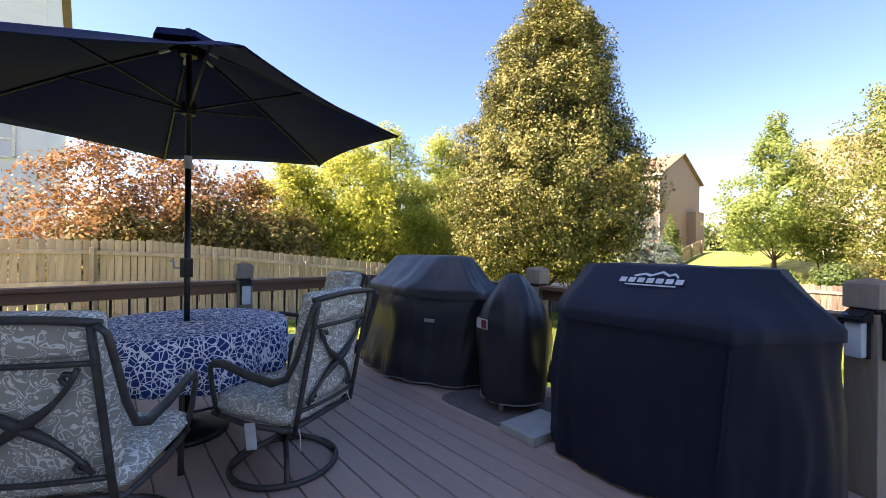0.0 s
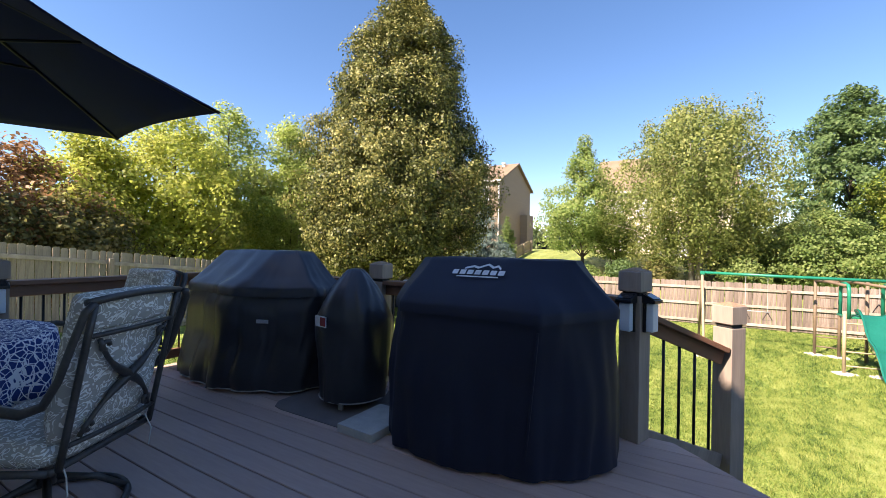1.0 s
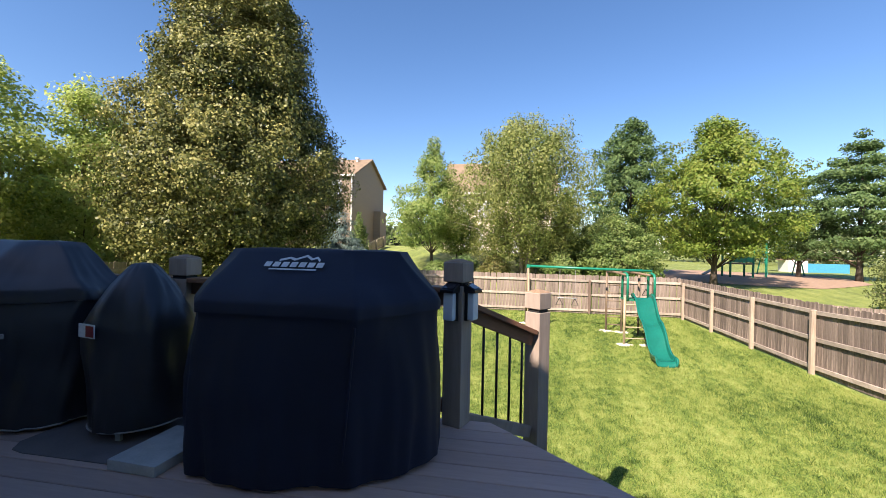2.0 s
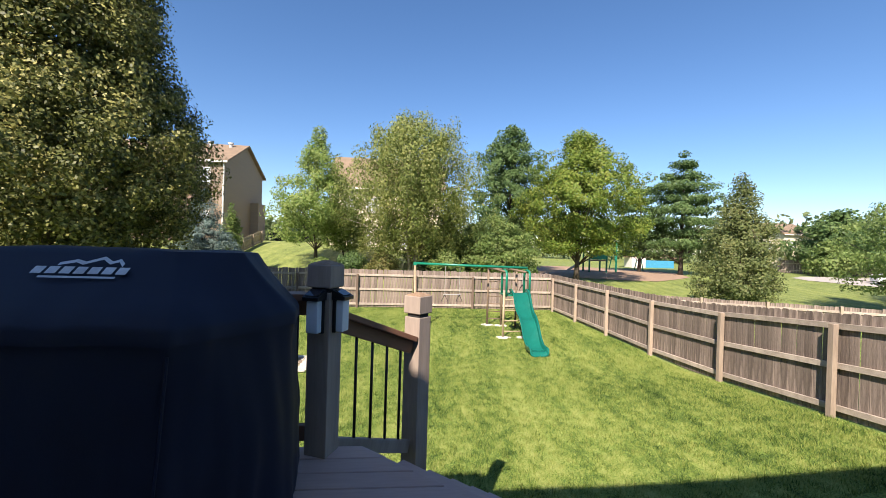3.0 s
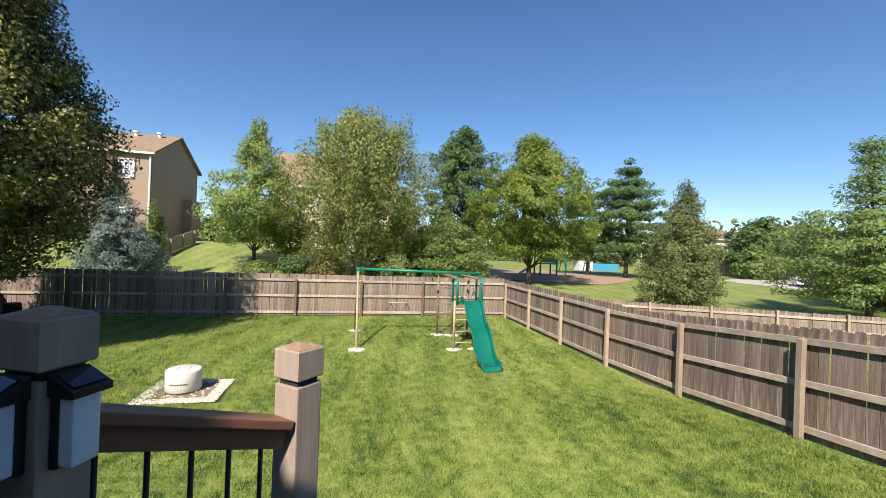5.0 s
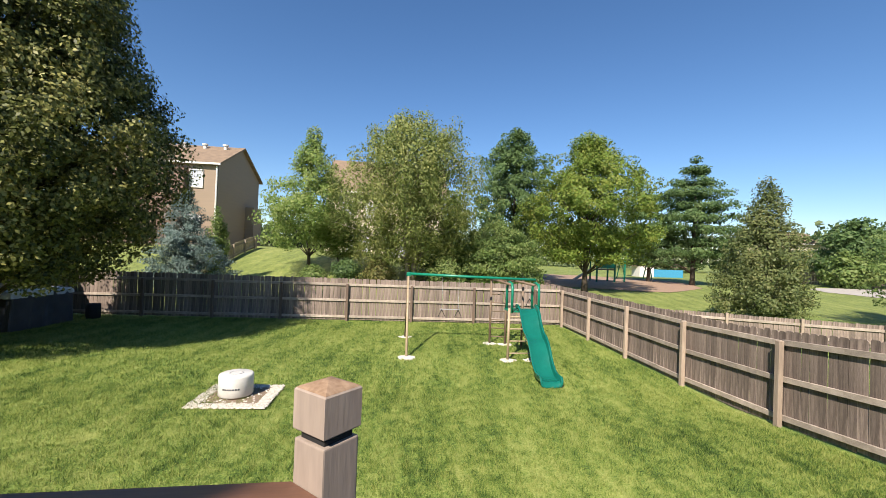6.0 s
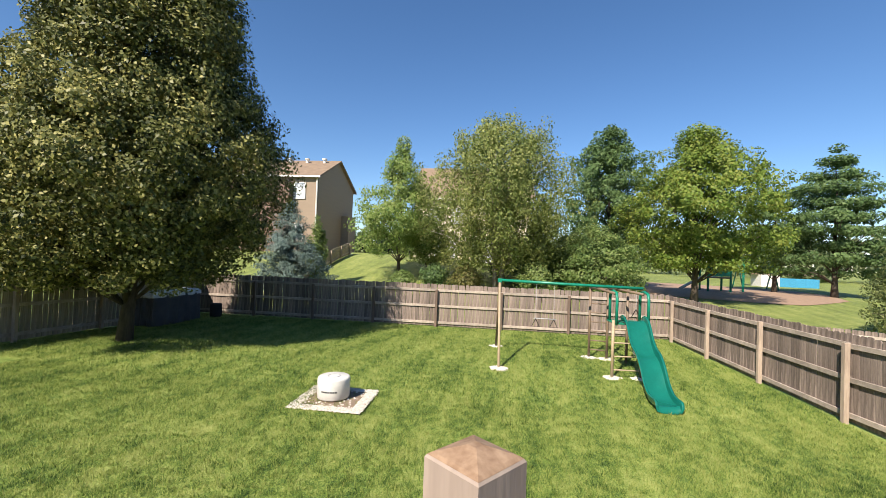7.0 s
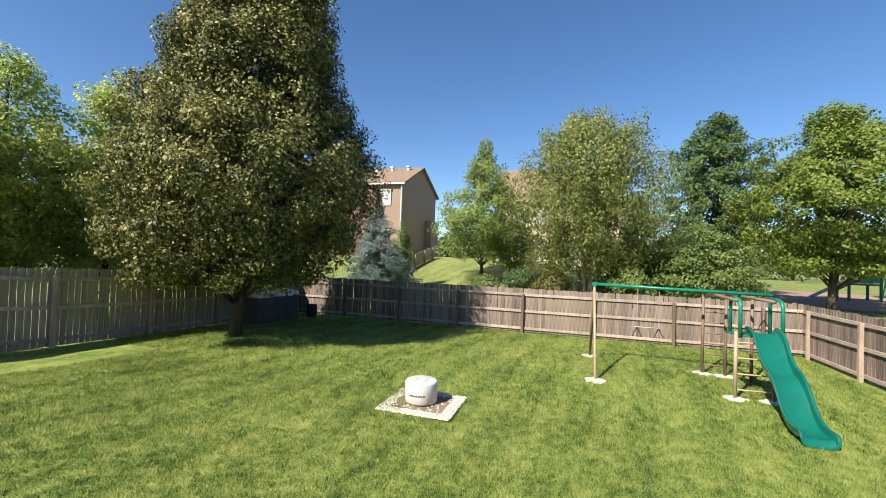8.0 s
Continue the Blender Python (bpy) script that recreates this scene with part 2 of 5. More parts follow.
def scroll_cloth(name, ground, line):
    """Grey-beige cushion cloth with pale curling scrolls."""
    m = bpy.data.materials.new(name)
    m.use_nodes = True
    n, l = m.node_tree.nodes, m.node_tree.links
    p = n["Principled BSDF"]
    tc = n.new("ShaderNodeTexCoord")
    noi = n.new("ShaderNodeTexNoise")
    noi.inputs["Scale"].default_value, noi.inputs["Detail"].default_value, noi.inputs["Distortion"].default_value = 21, 0.8, 1.3
    l.new(tc.outputs["Object"], noi.inputs["Vector"])
    mul = n.new("ShaderNodeMath")
    mul.operation = 'MULTIPLY'
    mul.inputs[1].default_value = 26
    l.new(noi.outputs["Fac"], mul.inputs[0])
    sn = n.new("ShaderNodeMath")
    sn.operation = 'SINE'
    l.new(mul.outputs[0], sn.inputs[0])
    gt = n.new("ShaderNodeMapRange")
    gt.inputs["From Min"].default_value, gt.inputs["From Max"].default_value = 0.5, 0.75
    l.new(sn.outputs[0], gt.inputs[0])
    mix = n.new("ShaderNodeMix")
    mix.data_type = 'RGBA'
    mix.inputs["A"].default_value, mix.inputs["B"].default_value = (*ground, 1), (*line, 1)
    l.new(gt.outputs[0], mix.inputs["Factor"])
    l.new(mix.outputs["Result"], p.inputs["Base Color"])
    p.inputs["Roughness"].default_value = 0.9
    p.inputs["Specular IOR Level"].default_value = 0.2
    fine = n.new("ShaderNodeTexNoise")
    fine.inputs["Scale"].default_value = 180
    l.new(tc.outputs["Object"], fine.inputs["Vector"])
    b = n.new("ShaderNodeBump")
    b.inputs["Strength"].default_value, b.inputs["Distance"].default_value = 0.3, 0.004
    l.new(fine.outputs["Fac"], b.inputs["Height"])
    l.new(b.outputs[0], p.inputs["Normal"])
    return m


def glass_mat(name, tint=(0.05, 0.06, 0.07)):
    m = bpy.data.materials.new(name)
    m.use_nodes = True
    p = m.node_tree.nodes["Principled BSDF"]
    p.inputs["Base Color"].default_value = (*tint, 1)
    p.inputs["Roughness"].default_value = 0.05
    p.inputs["Specular IOR Level"].default_value = 0.8
    return m


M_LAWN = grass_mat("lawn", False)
M_BLADE = grass_mat("grass_blades", True)
M_DECK = mat("deck_composite", (0.54, 0.365, 0.305), (0.43, 0.285, 0.24), scale=2.5, fine=60, rough=0.6, bump=0.25, stretch=(0.12, 1, 1), per="object", amount=0.10)
M_POST = mat("weathered_post", (0.36, 0.295, 0.245), (0.25, 0.20, 0.17), scale=9, fine=60, rough=0.8, bump=0.3, stretch=(1, 1, 0.12))
M_CAP = mat("post_cap_top", (0.34, 0.235, 0.155), (0.19, 0.115, 0.07), scale=26, fine=60, rough=0.8, bump=0.25)
M_RAIL = mat("stained_rail", (0.24, 0.115, 0.068), (0.165, 0.08, 0.05), scale=7, fine=70, rough=0.55, bump=0.2, stretch=(0.15, 1, 1))
M_BALUSTER = mat("black_metal", (0.012, 0.012, 0.013), rough=0.4, bump=0.05)
M_COVER = mat("grill_cover", (0.013, 0.017, 0.036), (0.009, 0.012, 0.026), scale=3, fine=260, rough=0.62, bump=0.12, spec=0.28)
M_COVER_B = mat("vinyl_cover", (0.030, 0.031, 0.038), (0.020, 0.021, 0.027), scale=4, fine=200, rough=0.38, bump=0.1, spec=0.5)
M_PRINT = mat("white_print", (0.75, 0.76, 0.78), rough=0.7, bump=0)
M_RED = mat("red_label", (0.30, 0.02, 0.03), rough=0.6, bump=0)
M_PIPING = mat("grey_piping", (0.42, 0.42, 0.42), rough=0.7, bump=0)
M_FRAME = mat("bronze_frame", (0.085, 0.078, 0.074), (0.055, 0.050, 0.047), scale=20, rough=0.42, bump=0.08, metal=0.3)
M_CUSHION = scroll_cloth("scroll_cushion", (0.42, 0.39, 0.345), (0.84, 0.82, 0.78))
M_CLOTH = line_cloth("blue_tablecloth", (0.026, 0.055, 0.21), (0.80, 0.82, 0.86), 19, 0.045, 0.02)
M_CANOPY = mat("umbrella_fabric", (0.009, 0.018, 0.085), (0.006, 0.013, 0.062), scale=3, fine=220, rough=0.85, bump=0.08, spec=0.2)
M_FENCE = mat("weathered_picket", (0.28, 0.222, 0.185), (0.115, 0.088, 0.074), scale=5, fine=40, rough=0.88, bump=0.45, stretch=(6, 6, 0.35), per="object", amount=0.32)
# Lighter than the pickets: the sun on the rails is put into this colour.
M_FENCE_RAIL = mat("weathered_lit_rail", (0.43, 0.365, 0.305), (0.27, 0.225, 0.185), scale=6, fine=45, rough=0.88, bump=0.35, per="object", amount=0.15)
M_FENCE_POST = mat("fence_post", (0.41, 0.33, 0.255), (0.27, 0.21, 0.165), scale=6, fine=45, rough=0.88, bump=0.35, stretch=(1, 1, 0.2), per="object", amount=0.15)
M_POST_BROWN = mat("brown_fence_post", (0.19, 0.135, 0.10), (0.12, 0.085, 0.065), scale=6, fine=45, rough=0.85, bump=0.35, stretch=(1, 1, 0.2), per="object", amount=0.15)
M_SLIDE = mat("green_plastic", (0.004, 0.132, 0.098), (0.004, 0.108, 0.080), scale=3, fine=30, rough=0.22, bump=0.02, spec=0.5)
M_GREEN = mat("green_enamel", (0.005, 0.21, 0.13), rough=0.35, bump=0.03)
M_TAN = mat("tan_steel", (0.42, 0.33, 0.22), (0.32, 0.25, 0.16), scale=6, rough=0.5, bump=0.05)
M_BRONZE = mat("brown_steel", (0.21, 0.15, 0.10), (0.14, 0.10, 0.07), scale=6, rough=0.55, bump=0.08)
M_WHITE = mat("white_plastic", (0.64, 0.63, 0.60), (0.52, 0.51, 0.48), scale=5, rough=0.45, bump=0.04)
M_FOOTING = mat("rough_concrete", (0.70, 0.67, 0.61), (0.50, 0.47, 0.42), scale=9, fine=70, rough=0.92, bump=0.6)
M_GRAVEL = mat("pale_gravel", (0.62, 0.58, 0.51), (0.44, 0.40, 0.34), scale=30, fine=90, rough=0.9, bump=0.7, per="island", amount=0.25)
M_SOIL = mat("bare_soil", (0.27, 0.20, 0.14), (0.19, 0.14, 0.10), scale=12, fine=70, rough=0.95, bump=0.6)
M_SLAB = mat("concrete_paver", (0.47, 0.46, 0.44), (0.36, 0.355, 0.34), scale=10, fine=90, rough=0.85, bump=0.3)
# Also colours the added sheet that darkens the gaps between deck boards.
M_DARK = mat("dark_rubber_and_gap_shade", (0.02, 0.02, 0.021), rough=0.75, bump=0.2)
M_MAT = mat("grill_mat", (0.19, 0.155, 0.148), (0.14, 0.115, 0.11), scale=5, fine=120, rough=0.85, bump=0.25)
M_BARK = mat("bark", (0.095, 0.075, 0.058), (0.045, 0.036, 0.030), scale=9, fine=40, rough=0.95, bump=0.9, stretch=(1, 1, 0.25))
M_BIRCH = mat("pale_bark", (0.38, 0.34, 0.29), (0.16, 0.13, 0.11), scale=7, fine=40, rough=0.9, bump=0.6, stretch=(1, 1, 0.5))
M_TAN_SIDING = mat("tan_siding", (0.27, 0.205, 0.15), (0.245, 0.185, 0.135), scale=1.5, fine=14, rough=0.75, bump=0.2, stretch=(0.3, 0.3, 4))
M_CREAM_SIDING = mat("cream_siding", (0.66, 0.58, 0.44), (0.60, 0.53, 0.40), scale=1.5, fine=14, rough=0.75, bump=0.2, stretch=(0.3, 0.3, 4))
M_BLUE_SIDING = mat("pale_siding", (0.66, 0.70, 0.74), (0.60, 0.64, 0.68), scale=1.5, fine=14, rough=0.7, bump=0.2, stretch=(0.3, 0.3, 4))
# Unseen wall, made near white to bounce fill light onto the deck.
M_OWN_SIDING = mat("bounce_siding", (0.80, 0.77, 0.72), (0.74, 0.71, 0.66), scale=1.5, fine=14, rough=0.7, bump=0.2, stretch=(0.3, 0.3, 4))
# Paler copy of the picket wood; its colour lifts the shaded left fence.
M_FENCE_PALE = mat("pale_picket", (0.39, 0.33, 0.255), (0.21, 0.175, 0.135), scale=5, fine=40, rough=0.88, bump=0.4, stretch=(6, 6, 0.35), per="object", amount=0.16)
M_STONE = mat("brown_stone", (0.26, 0.17, 0.13), (0.15, 0.10, 0.08), scale=3, fine=20, rough=0.9, bump=0.7)
M_ROOF = mat("brown_shingle", (0.255, 0.185, 0.125), (0.18, 0.13, 0.09), scale=2, fine=10, rough=0.92, bump=0.6)
M_TRIM = mat("white_trim", (0.75, 0.73, 0.69), rough=0.6, bump=0.05)
M_GLASS = glass_mat("window_glass", (0.10, 0.12, 0.15))
M_PANE = glass_mat("glass_before_white_blind", (0.46, 0.48, 0.52))
M_MULCH = mat("playground_mulch", (0.36, 0.245, 0.17), (0.25, 0.17, 0.12), scale=4, fine=30, rough=0.95, bump=0.6)
M_ASPHALT = mat("pale_drive", (0.42, 0.39, 0.35), (0.34, 0.31, 0.28), scale=2, fine=30, rough=0.9, bump=0.3)
M_TARP = mat("navy_tarp", (0.075, 0.076, 0.085), (0.045, 0.046, 0.054), scale=4, fine=90, rough=0.5, bump=0.2)
M_SILVER = mat("silver_tarp", (0.72, 0.73, 0.75), (0.5, 0.51, 0.53), scale=5, fine=60, rough=0.45, bump=0.2)
M_SOLAR = glass_mat("solar_panel", (0.012, 0.014, 0.022))
M_DIFFUSER = mat("frosted_diffuser", (0.62, 0.70, 0.76), (0.56, 0.64, 0.70), scale=6, rough=0.35, bump=0.02)
M_BLUE = mat("blue_wall", (0.05, 0.30, 0.50), rough=0.7, bump=0.1)
M_CARDARK = mat("dark_car_paint", (0.03, 0.032, 0.035), rough=0.25, bump=0, spec=0.6)
M_CARWHITE = mat("white_car_paint", (0.75, 0.76, 0.78), rough=0.25, bump=0, spec=0.6)
# Darkest and palest tones put the crown's inner shade and sun specks into colour.
L_PEAR = leaf_mat("pear_leaves", (0.016, 0.023, 0.007), (0.085, 0.096, 0.025), (0.31, 0.285, 0.10), 0.2, 0.5)
L_MAPLE = leaf_mat("maple_leaves", (0.060, 0.105, 0.028), (0.125, 0.180, 0.052), (0.22, 0.26, 0.095))
L_YOUNG = leaf_mat("young_maple_leaves", (0.085, 0.145, 0.034), (0.16, 0.225, 0.058), (0.26, 0.30, 0.105))
L_BIRCH = leaf_mat("birch_leaves", (0.065, 0.095, 0.024), (0.155, 0.188, 0.054), (0.30, 0.30, 0.11))
L_OAK = leaf_mat("oak_leaves", (0.045, 0.085, 0.030), (0.085, 0.140, 0.050), (0.14, 0.20, 0.075))
L_LIME = leaf_mat("lime_leaves", (0.16, 0.21, 0.038), (0.30, 0.34, 0.07), (0.45, 0.44, 0.13), 0.68)
L_AUTUMN = leaf_mat("autumn_maple_leaves", (0.065, 0.115, 0.020), (0.130, 0.185, 0.032), (0.22, 0.235, 0.055), 0.4)
L_PALE = leaf_mat("pale_ash_leaves", (0.16, 0.23, 0.062), (0.29, 0.35, 0.105), (0.43, 0.45, 0.17), 0.7)
L_RUST = leaf_mat("rust_leaves", (0.105, 0.058, 0.026), (0.225, 0.120, 0.055), (0.35, 0.225, 0.11), 0.4)
L_OLIVE = leaf_mat("olive_leaves", (0.060, 0.066, 0.022), (0.125, 0.128, 0.042), (0.22, 0.19, 0.075), 0.45)
L_PURPLE = leaf_mat("bronze_green_leaves", (0.065, 0.090, 0.034), (0.125, 0.155, 0.056), (0.20, 0.20, 0.085))
L_SPRUCE = leaf_mat("blue_spruce_needles", (0.040, 0.070, 0.060), (0.095, 0.140, 0.125), (0.20, 0.25, 0.23), 0.1)
L_PINE = leaf_mat("pine_needles", (0.085, 0.135, 0.04), (0.145, 0.21, 0.065), (0.23, 0.28, 0.11), 0.4)
L_FAR = leaf_mat("far_woods_leaves", (0.07, 0.10, 0.045), (0.11, 0.145, 0.065), (0.17, 0.19, 0.09))

# ---- ground: one sheet to the horizon ----
def build_ground():
    def ticks(a, b, n, far, k):
        core = [lerp(a, b, i / n) for i in range(n + 1)]
        out = [a - far * ((i / k) ** 2) for i in range(k, 0, -1)]
        return out + core + [b + far * ((i / k) ** 2) for i in range(1, k + 1)]
    xs = ticks(-30, 40, 84, 1500, 12)
    ys = ticks(-12, 60, 84, 1500, 12)
    verts = np.array([(x, y, lawn_z(x, y) + (0.03 * noise.noise((x * 0.5, y * 0.5, 0)) if -12 < x < 9 and 2 < y < 18 else 0.0)) for y in ys for x in xs])
    w = len(xs)
    faces = np.array([(j * w + i, j * w + i + 1, (j + 1) * w + i + 1, (j + 1) * w + i) for j in range(len(ys) - 1) for i in range(w - 1)])
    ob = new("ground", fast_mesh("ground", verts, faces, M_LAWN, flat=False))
    ob.matrix_basis = YARD
    tagged(ob, "mown green lawn with paler dry streaks rising to the back", "lawn", kind="structure")


build_ground()


def build_grass(name, n, x0, x1, y0, y1, h, w, seed, label):
    """Loose blades over a stretch of the lawn."""
    r = np.random.default_rng(seed)
    x, y = r.uniform(x0, x1, n), r.uniform(y0, y1, n)
    z = np.array([lawn_z(a, b) + 0.03 * noise.noise((a * 0.5, b * 0.5, 0)) for a, b in zip(x, y)])
    t = r.uniform(0, 2 * np.pi, n)
    tuft = np.array([noise.noise((a * 9, b * 9, 4)) + 0.6 * noise.noise((a * 23, b * 23, 2)) for a, b in zip(x, y)])
    hh = h * r.uniform(0.6, 1.2, n) * np.clip(1 + 0.9 * tuft, 0.35, 1.9)
    dx, dy = np.cos(t) * w / 2, np.sin(t) * w / 2
    lx, ly = r.normal(0, 0.45, n) * hh, r.normal(0, 0.45, n) * hh
    z = z - 0.008
    v = np.empty((n, 4, 3))
    v[:, 0] = np.stack((x - dx, y - dy, z), 1)
    v[:, 1] = np.stack((x + dx, y + dy, z), 1)
    v[:, 2] = np.stack((x + dx * 0.25 + lx, y + dy * 0.25 + ly, z + hh), 1)
    v[:, 3] = np.stack((x - dx * 0.25 + lx, y - dy * 0.25 + ly, z + hh), 1)
    ob = new(name, fast_mesh(name, v.reshape(-1, 3), np.arange(n * 4).reshape(-1, 4), M_BLADE))
    ob.matrix_basis = YARD
    tagged(ob, label, "grass", kind="stuff")


build_grass("lawn_grass", 190000, -11.5, 7.5, 10.5, 18.5, 0.05, 0.014, 5, "short mown grass blades across the back yard lawn")
build_grass("lawn_grass", 330000, -9.5, 7.5, 4.2, 10.5, 0.045, 0.009, 8, "short mown grass blades on the lawn before the deck")
build_grass("lawn_grass", 30000, -11.5, -4.2, -1.5, 4.2, 0.05, 0.014, 6, "short mown grass blades beside the deck")

# ---- fences ----
def box_mesh(name, size, material, ear=0.0, bevel=0.0):
    """A board with its base at z = 0; ear cuts the two top corners."""
    me = bpy.data.meshes.new(name)
    bm = bmesh.new()
    w, d, h = size[0] / 2, size[1] / 2, size[2]
    if ear > 0:
        outline = [(-w, 0), (w, 0), (w, h - ear), (w - ear, h), (-w + ear, h), (-w, h - ear)]
    else:
        outline = [(-w, 0), (w, 0), (w, h), (-w, h)]
    a = [bm.verts.new((x, -d, z)) for x, z in outline]
    b = [bm.verts.new((x, d, z)) for x, z in outline]
    bm.faces.new(a)
    bm.faces.new(b[::-1])
    n = len(outline)
    for i in range(n):
        bm.faces.new((a[i], b[i], b[(i + 1) % n], a[(i + 1) % n]))
    bmesh.ops.recalc_face_normals(bm, faces=bm.faces[:])
    if bevel > 0:
        bmesh.ops.bevel(bm, geom=bm.edges[:], offset=bevel, segments=1, affect='EDGES')
    bm.to_mesh(me)
    bm.free()
    me.materials.append(material)
    return me


def fence_run(name, p0, p1, posts, height, post_h, inner, label, pick=0.142, rails=(0.16, 0.82, 1.44), mats=None, gaps=1.0):
    """A board fence from p0 to p1 with posts at the given distances; inner: the side (+1 or -1) on which rails and posts stand."""
    rnd = random.Random(len(name) * 7 + int(p0[0] * 10))
    m_pick, m_rail, m_post = mats or (M_FENCE, M_FENCE_RAIL, M_FENCE_POST)
    a, b = Vector((*p0, 0)), Vector((*p1, 0))
    d = (b - a).normalized()
    length = (b - a).length
    side = Vector((-d.y, d.x, 0)) * inner
    ang = math.atan2(d.y, d.x)
    f = thing(name, Matrix.Identity(4), label, "fence", kind="structure")
    variants = [box_mesh("picket", (pick - g * gaps, 0.017, height + dh), m_pick, ear=0.022) for g, dh in ((0.006, 0), (0.009, -0.015), (0.012, 0.012), (0.004, -0.006), (0.016, 0.004))]
    n = int(length / pick)
    for i in range(n):
        p = a + d * (i + 0.5) * length / n
        z = lawn_z(p.x, p.y) + 0.03 + rnd.uniform(-0.008, 0.008)
        q = p - side * (0.012 + rnd.uniform(0, 0.006))
        shared("picket", rnd.choice(variants), f, Matrix.Translation((q.x, q.y, z)) @ Matrix.Rotation(ang, 4, 'Z') @ Matrix.Rotation(rnd.gauss(0, 0.006), 4, 'Y'))
    post_me = box_mesh("post", (0.092, 0.092, post_h), m_post, bevel=0.006)
    stops = [s for s in posts if 0 <= s <= length]
    for s in stops:
        p = a + d * s + side * 0.092
        shared("post", post_me, f, Matrix.Translation((p.x, p.y, lawn_z(p.x, p.y) - 0.02 + rnd.uniform(-0.02, 0.02))) @ Matrix.Rotation(ang + rnd.gauss(0, 0.02), 4, 'Z'))
    for s0, s1 in zip([0] + stops, stops + [length]):
        if s1 - s0 < 0.2:
            continue
        q0, q1 = a + d * s0, a + d * s1
        me = box_mesh("rail", (s1 - s0 - 0.002, 0.044, 0.096), m_rail, bevel=0.004)
        slope = math.atan2(lawn_z(q1.x, q1.y) - lawn_z(q0.x, q0.y), s1 - s0)
        for h in rails:
            mid = (q0 + q1) / 2 + side * 0.024
            z = (lawn_z(q0.x, q0.y) + lawn_z(q1.x, q1.y)) / 2 + h - 0.044 + rnd.uniform(-0.012, 0.012)
            shared("rail", me, f, Matrix.Translation((mid.x, mid.y, z)) @ Matrix.Rotation(ang, 4, 'Z') @ Matrix.Rotation(-slope + rnd.gauss(0, 0.002), 4, 'Y'))
    return f


FX, FY, FL = 7.62, 18.65, -11.6
fence_run("fence_side_right", (FX, -4.0), (FX, FY), [8.41 + 4 - 2.27 * k for k in range(5, 0, -1)] + [8.41 + 4 + 2.44 * k for k in range(0, 5)], 1.63, 1.52, +1,
          "weathered grey-brown wooden picket fence with three rails in sun")
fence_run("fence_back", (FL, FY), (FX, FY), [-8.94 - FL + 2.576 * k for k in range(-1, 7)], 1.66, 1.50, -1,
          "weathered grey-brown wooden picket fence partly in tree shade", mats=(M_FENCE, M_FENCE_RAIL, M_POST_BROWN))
fence_run("fence_side_left", (FL, -6.0), (FL, FY), [0.7 + 2.44 * k for k in range(0, 10)], 1.93, 1.80, -1,
          "tall pale weathered board fence in shade along the lawn", rails=(0.2, 0.98, 1.68), mats=(M_FENCE_PALE, M_FENCE_RAIL, M_FENCE_POST), gaps=1.6)

# ---- trees ----
def leaf_cloud(r, centres, spread, per, size, droop=0.0, flat=0.5, heart=None, reach=(1, 1)):
    """Folded pointed leaves strewn round the centres of many clumps, turned to the open air round the crown's heart."""
    k = len(centres)
    n = k * per
    c = np.repeat(centres, per, axis=0)
    off = r.normal(0, 1, (n, 3))
    off *= (r.uniform(0.15, 1, (n, 1)) ** 0.45 * 1.55) / (np.linalg.norm(off, axis=1, keepdims=True) + 1e-9)
    off *= np.array(spread)
    if droop:
        off[:, 2] -= np.abs(r.normal(0, 1, n)) * droop
    p = c + off
    up = r.normal(0, 1, (n, 3)) + np.array((0, 0, flat))
    if heart is not None:
        away = (p - np.array(heart)) / np.array((reach[0], reach[0], reach[1]))
        away /= np.linalg.norm(away, axis=1, keepdims=True) + 1e-9
        clump = off / (np.linalg.norm(off, axis=1, keepdims=True) + 1e-9)
        up += away * 1.25 + clump * 0.9
    up /= np.linalg.norm(up, axis=1, keepdims=True)
    t = r.normal(0, 1, (n, 3))
    if droop:
        t[:, 2] -= 1.2
    t -= up * (t * up).sum(1, keepdims=True)
    t /= np.linalg.norm(t, axis=1, keepdims=True) + 1e-9
    s = np.cross(up, t)
    sz = (size * r.uniform(0.6, 1.35, n))[:, None]
    v = np.empty((n, 4, 3))
    v[:, 0] = p - t * sz * 0.55
    v[:, 1] = p + s * sz * 0.36 + up * sz * 0.10
    v[:, 2] = p + t * sz * 0.6
    v[:, 3] = p - s * sz * 0.36 + up * sz * 0.10
    return v.reshape(-1, 3), np.arange(n * 4).reshape(-1, 4)


def crown_centres(r, n, x, y, z0, z1, radius, profile, seed, rough=0.28, inner=0.45, hole=0.0, lean=(0, 0), layers=0):
    """Clump centres inside an uneven envelope, most of them near its outside."""
    out = []
    while len(out) < n:
        h, a = r.uniform(0, 1), r.uniform(0, 2 * math.pi)
        if layers:
            h = (round(h * layers) + 0.12 * r.normal()) / layers
            h = min(1, max(0, h))
        if r.uniform(0, 1) > profile(h) + 0.05:
            continue
        lump = 1 + rough * 1.6 * noise.noise((math.cos(a) * 1.6 + seed, math.sin(a) * 1.6, h * 4.2)) + rough * 0.8 * noise.noise((math.cos(a) * 5 + seed, math.sin(a) * 5, h * 13))
        k = r.uniform(0, 1) ** inner
        if hole and noise.noise((math.cos(a) * 2.6 * k + seed * 2, math.sin(a) * 2.6 * k, h * 8)) < -hole:
            continue
        q = profile(h) * radius * lump * k
        out.append((x + lean[0] * h + math.cos(a) * q, y + lean[1] * h + math.sin(a) * q, z0 + (z1 - z0) * h))
    return np.array(out)


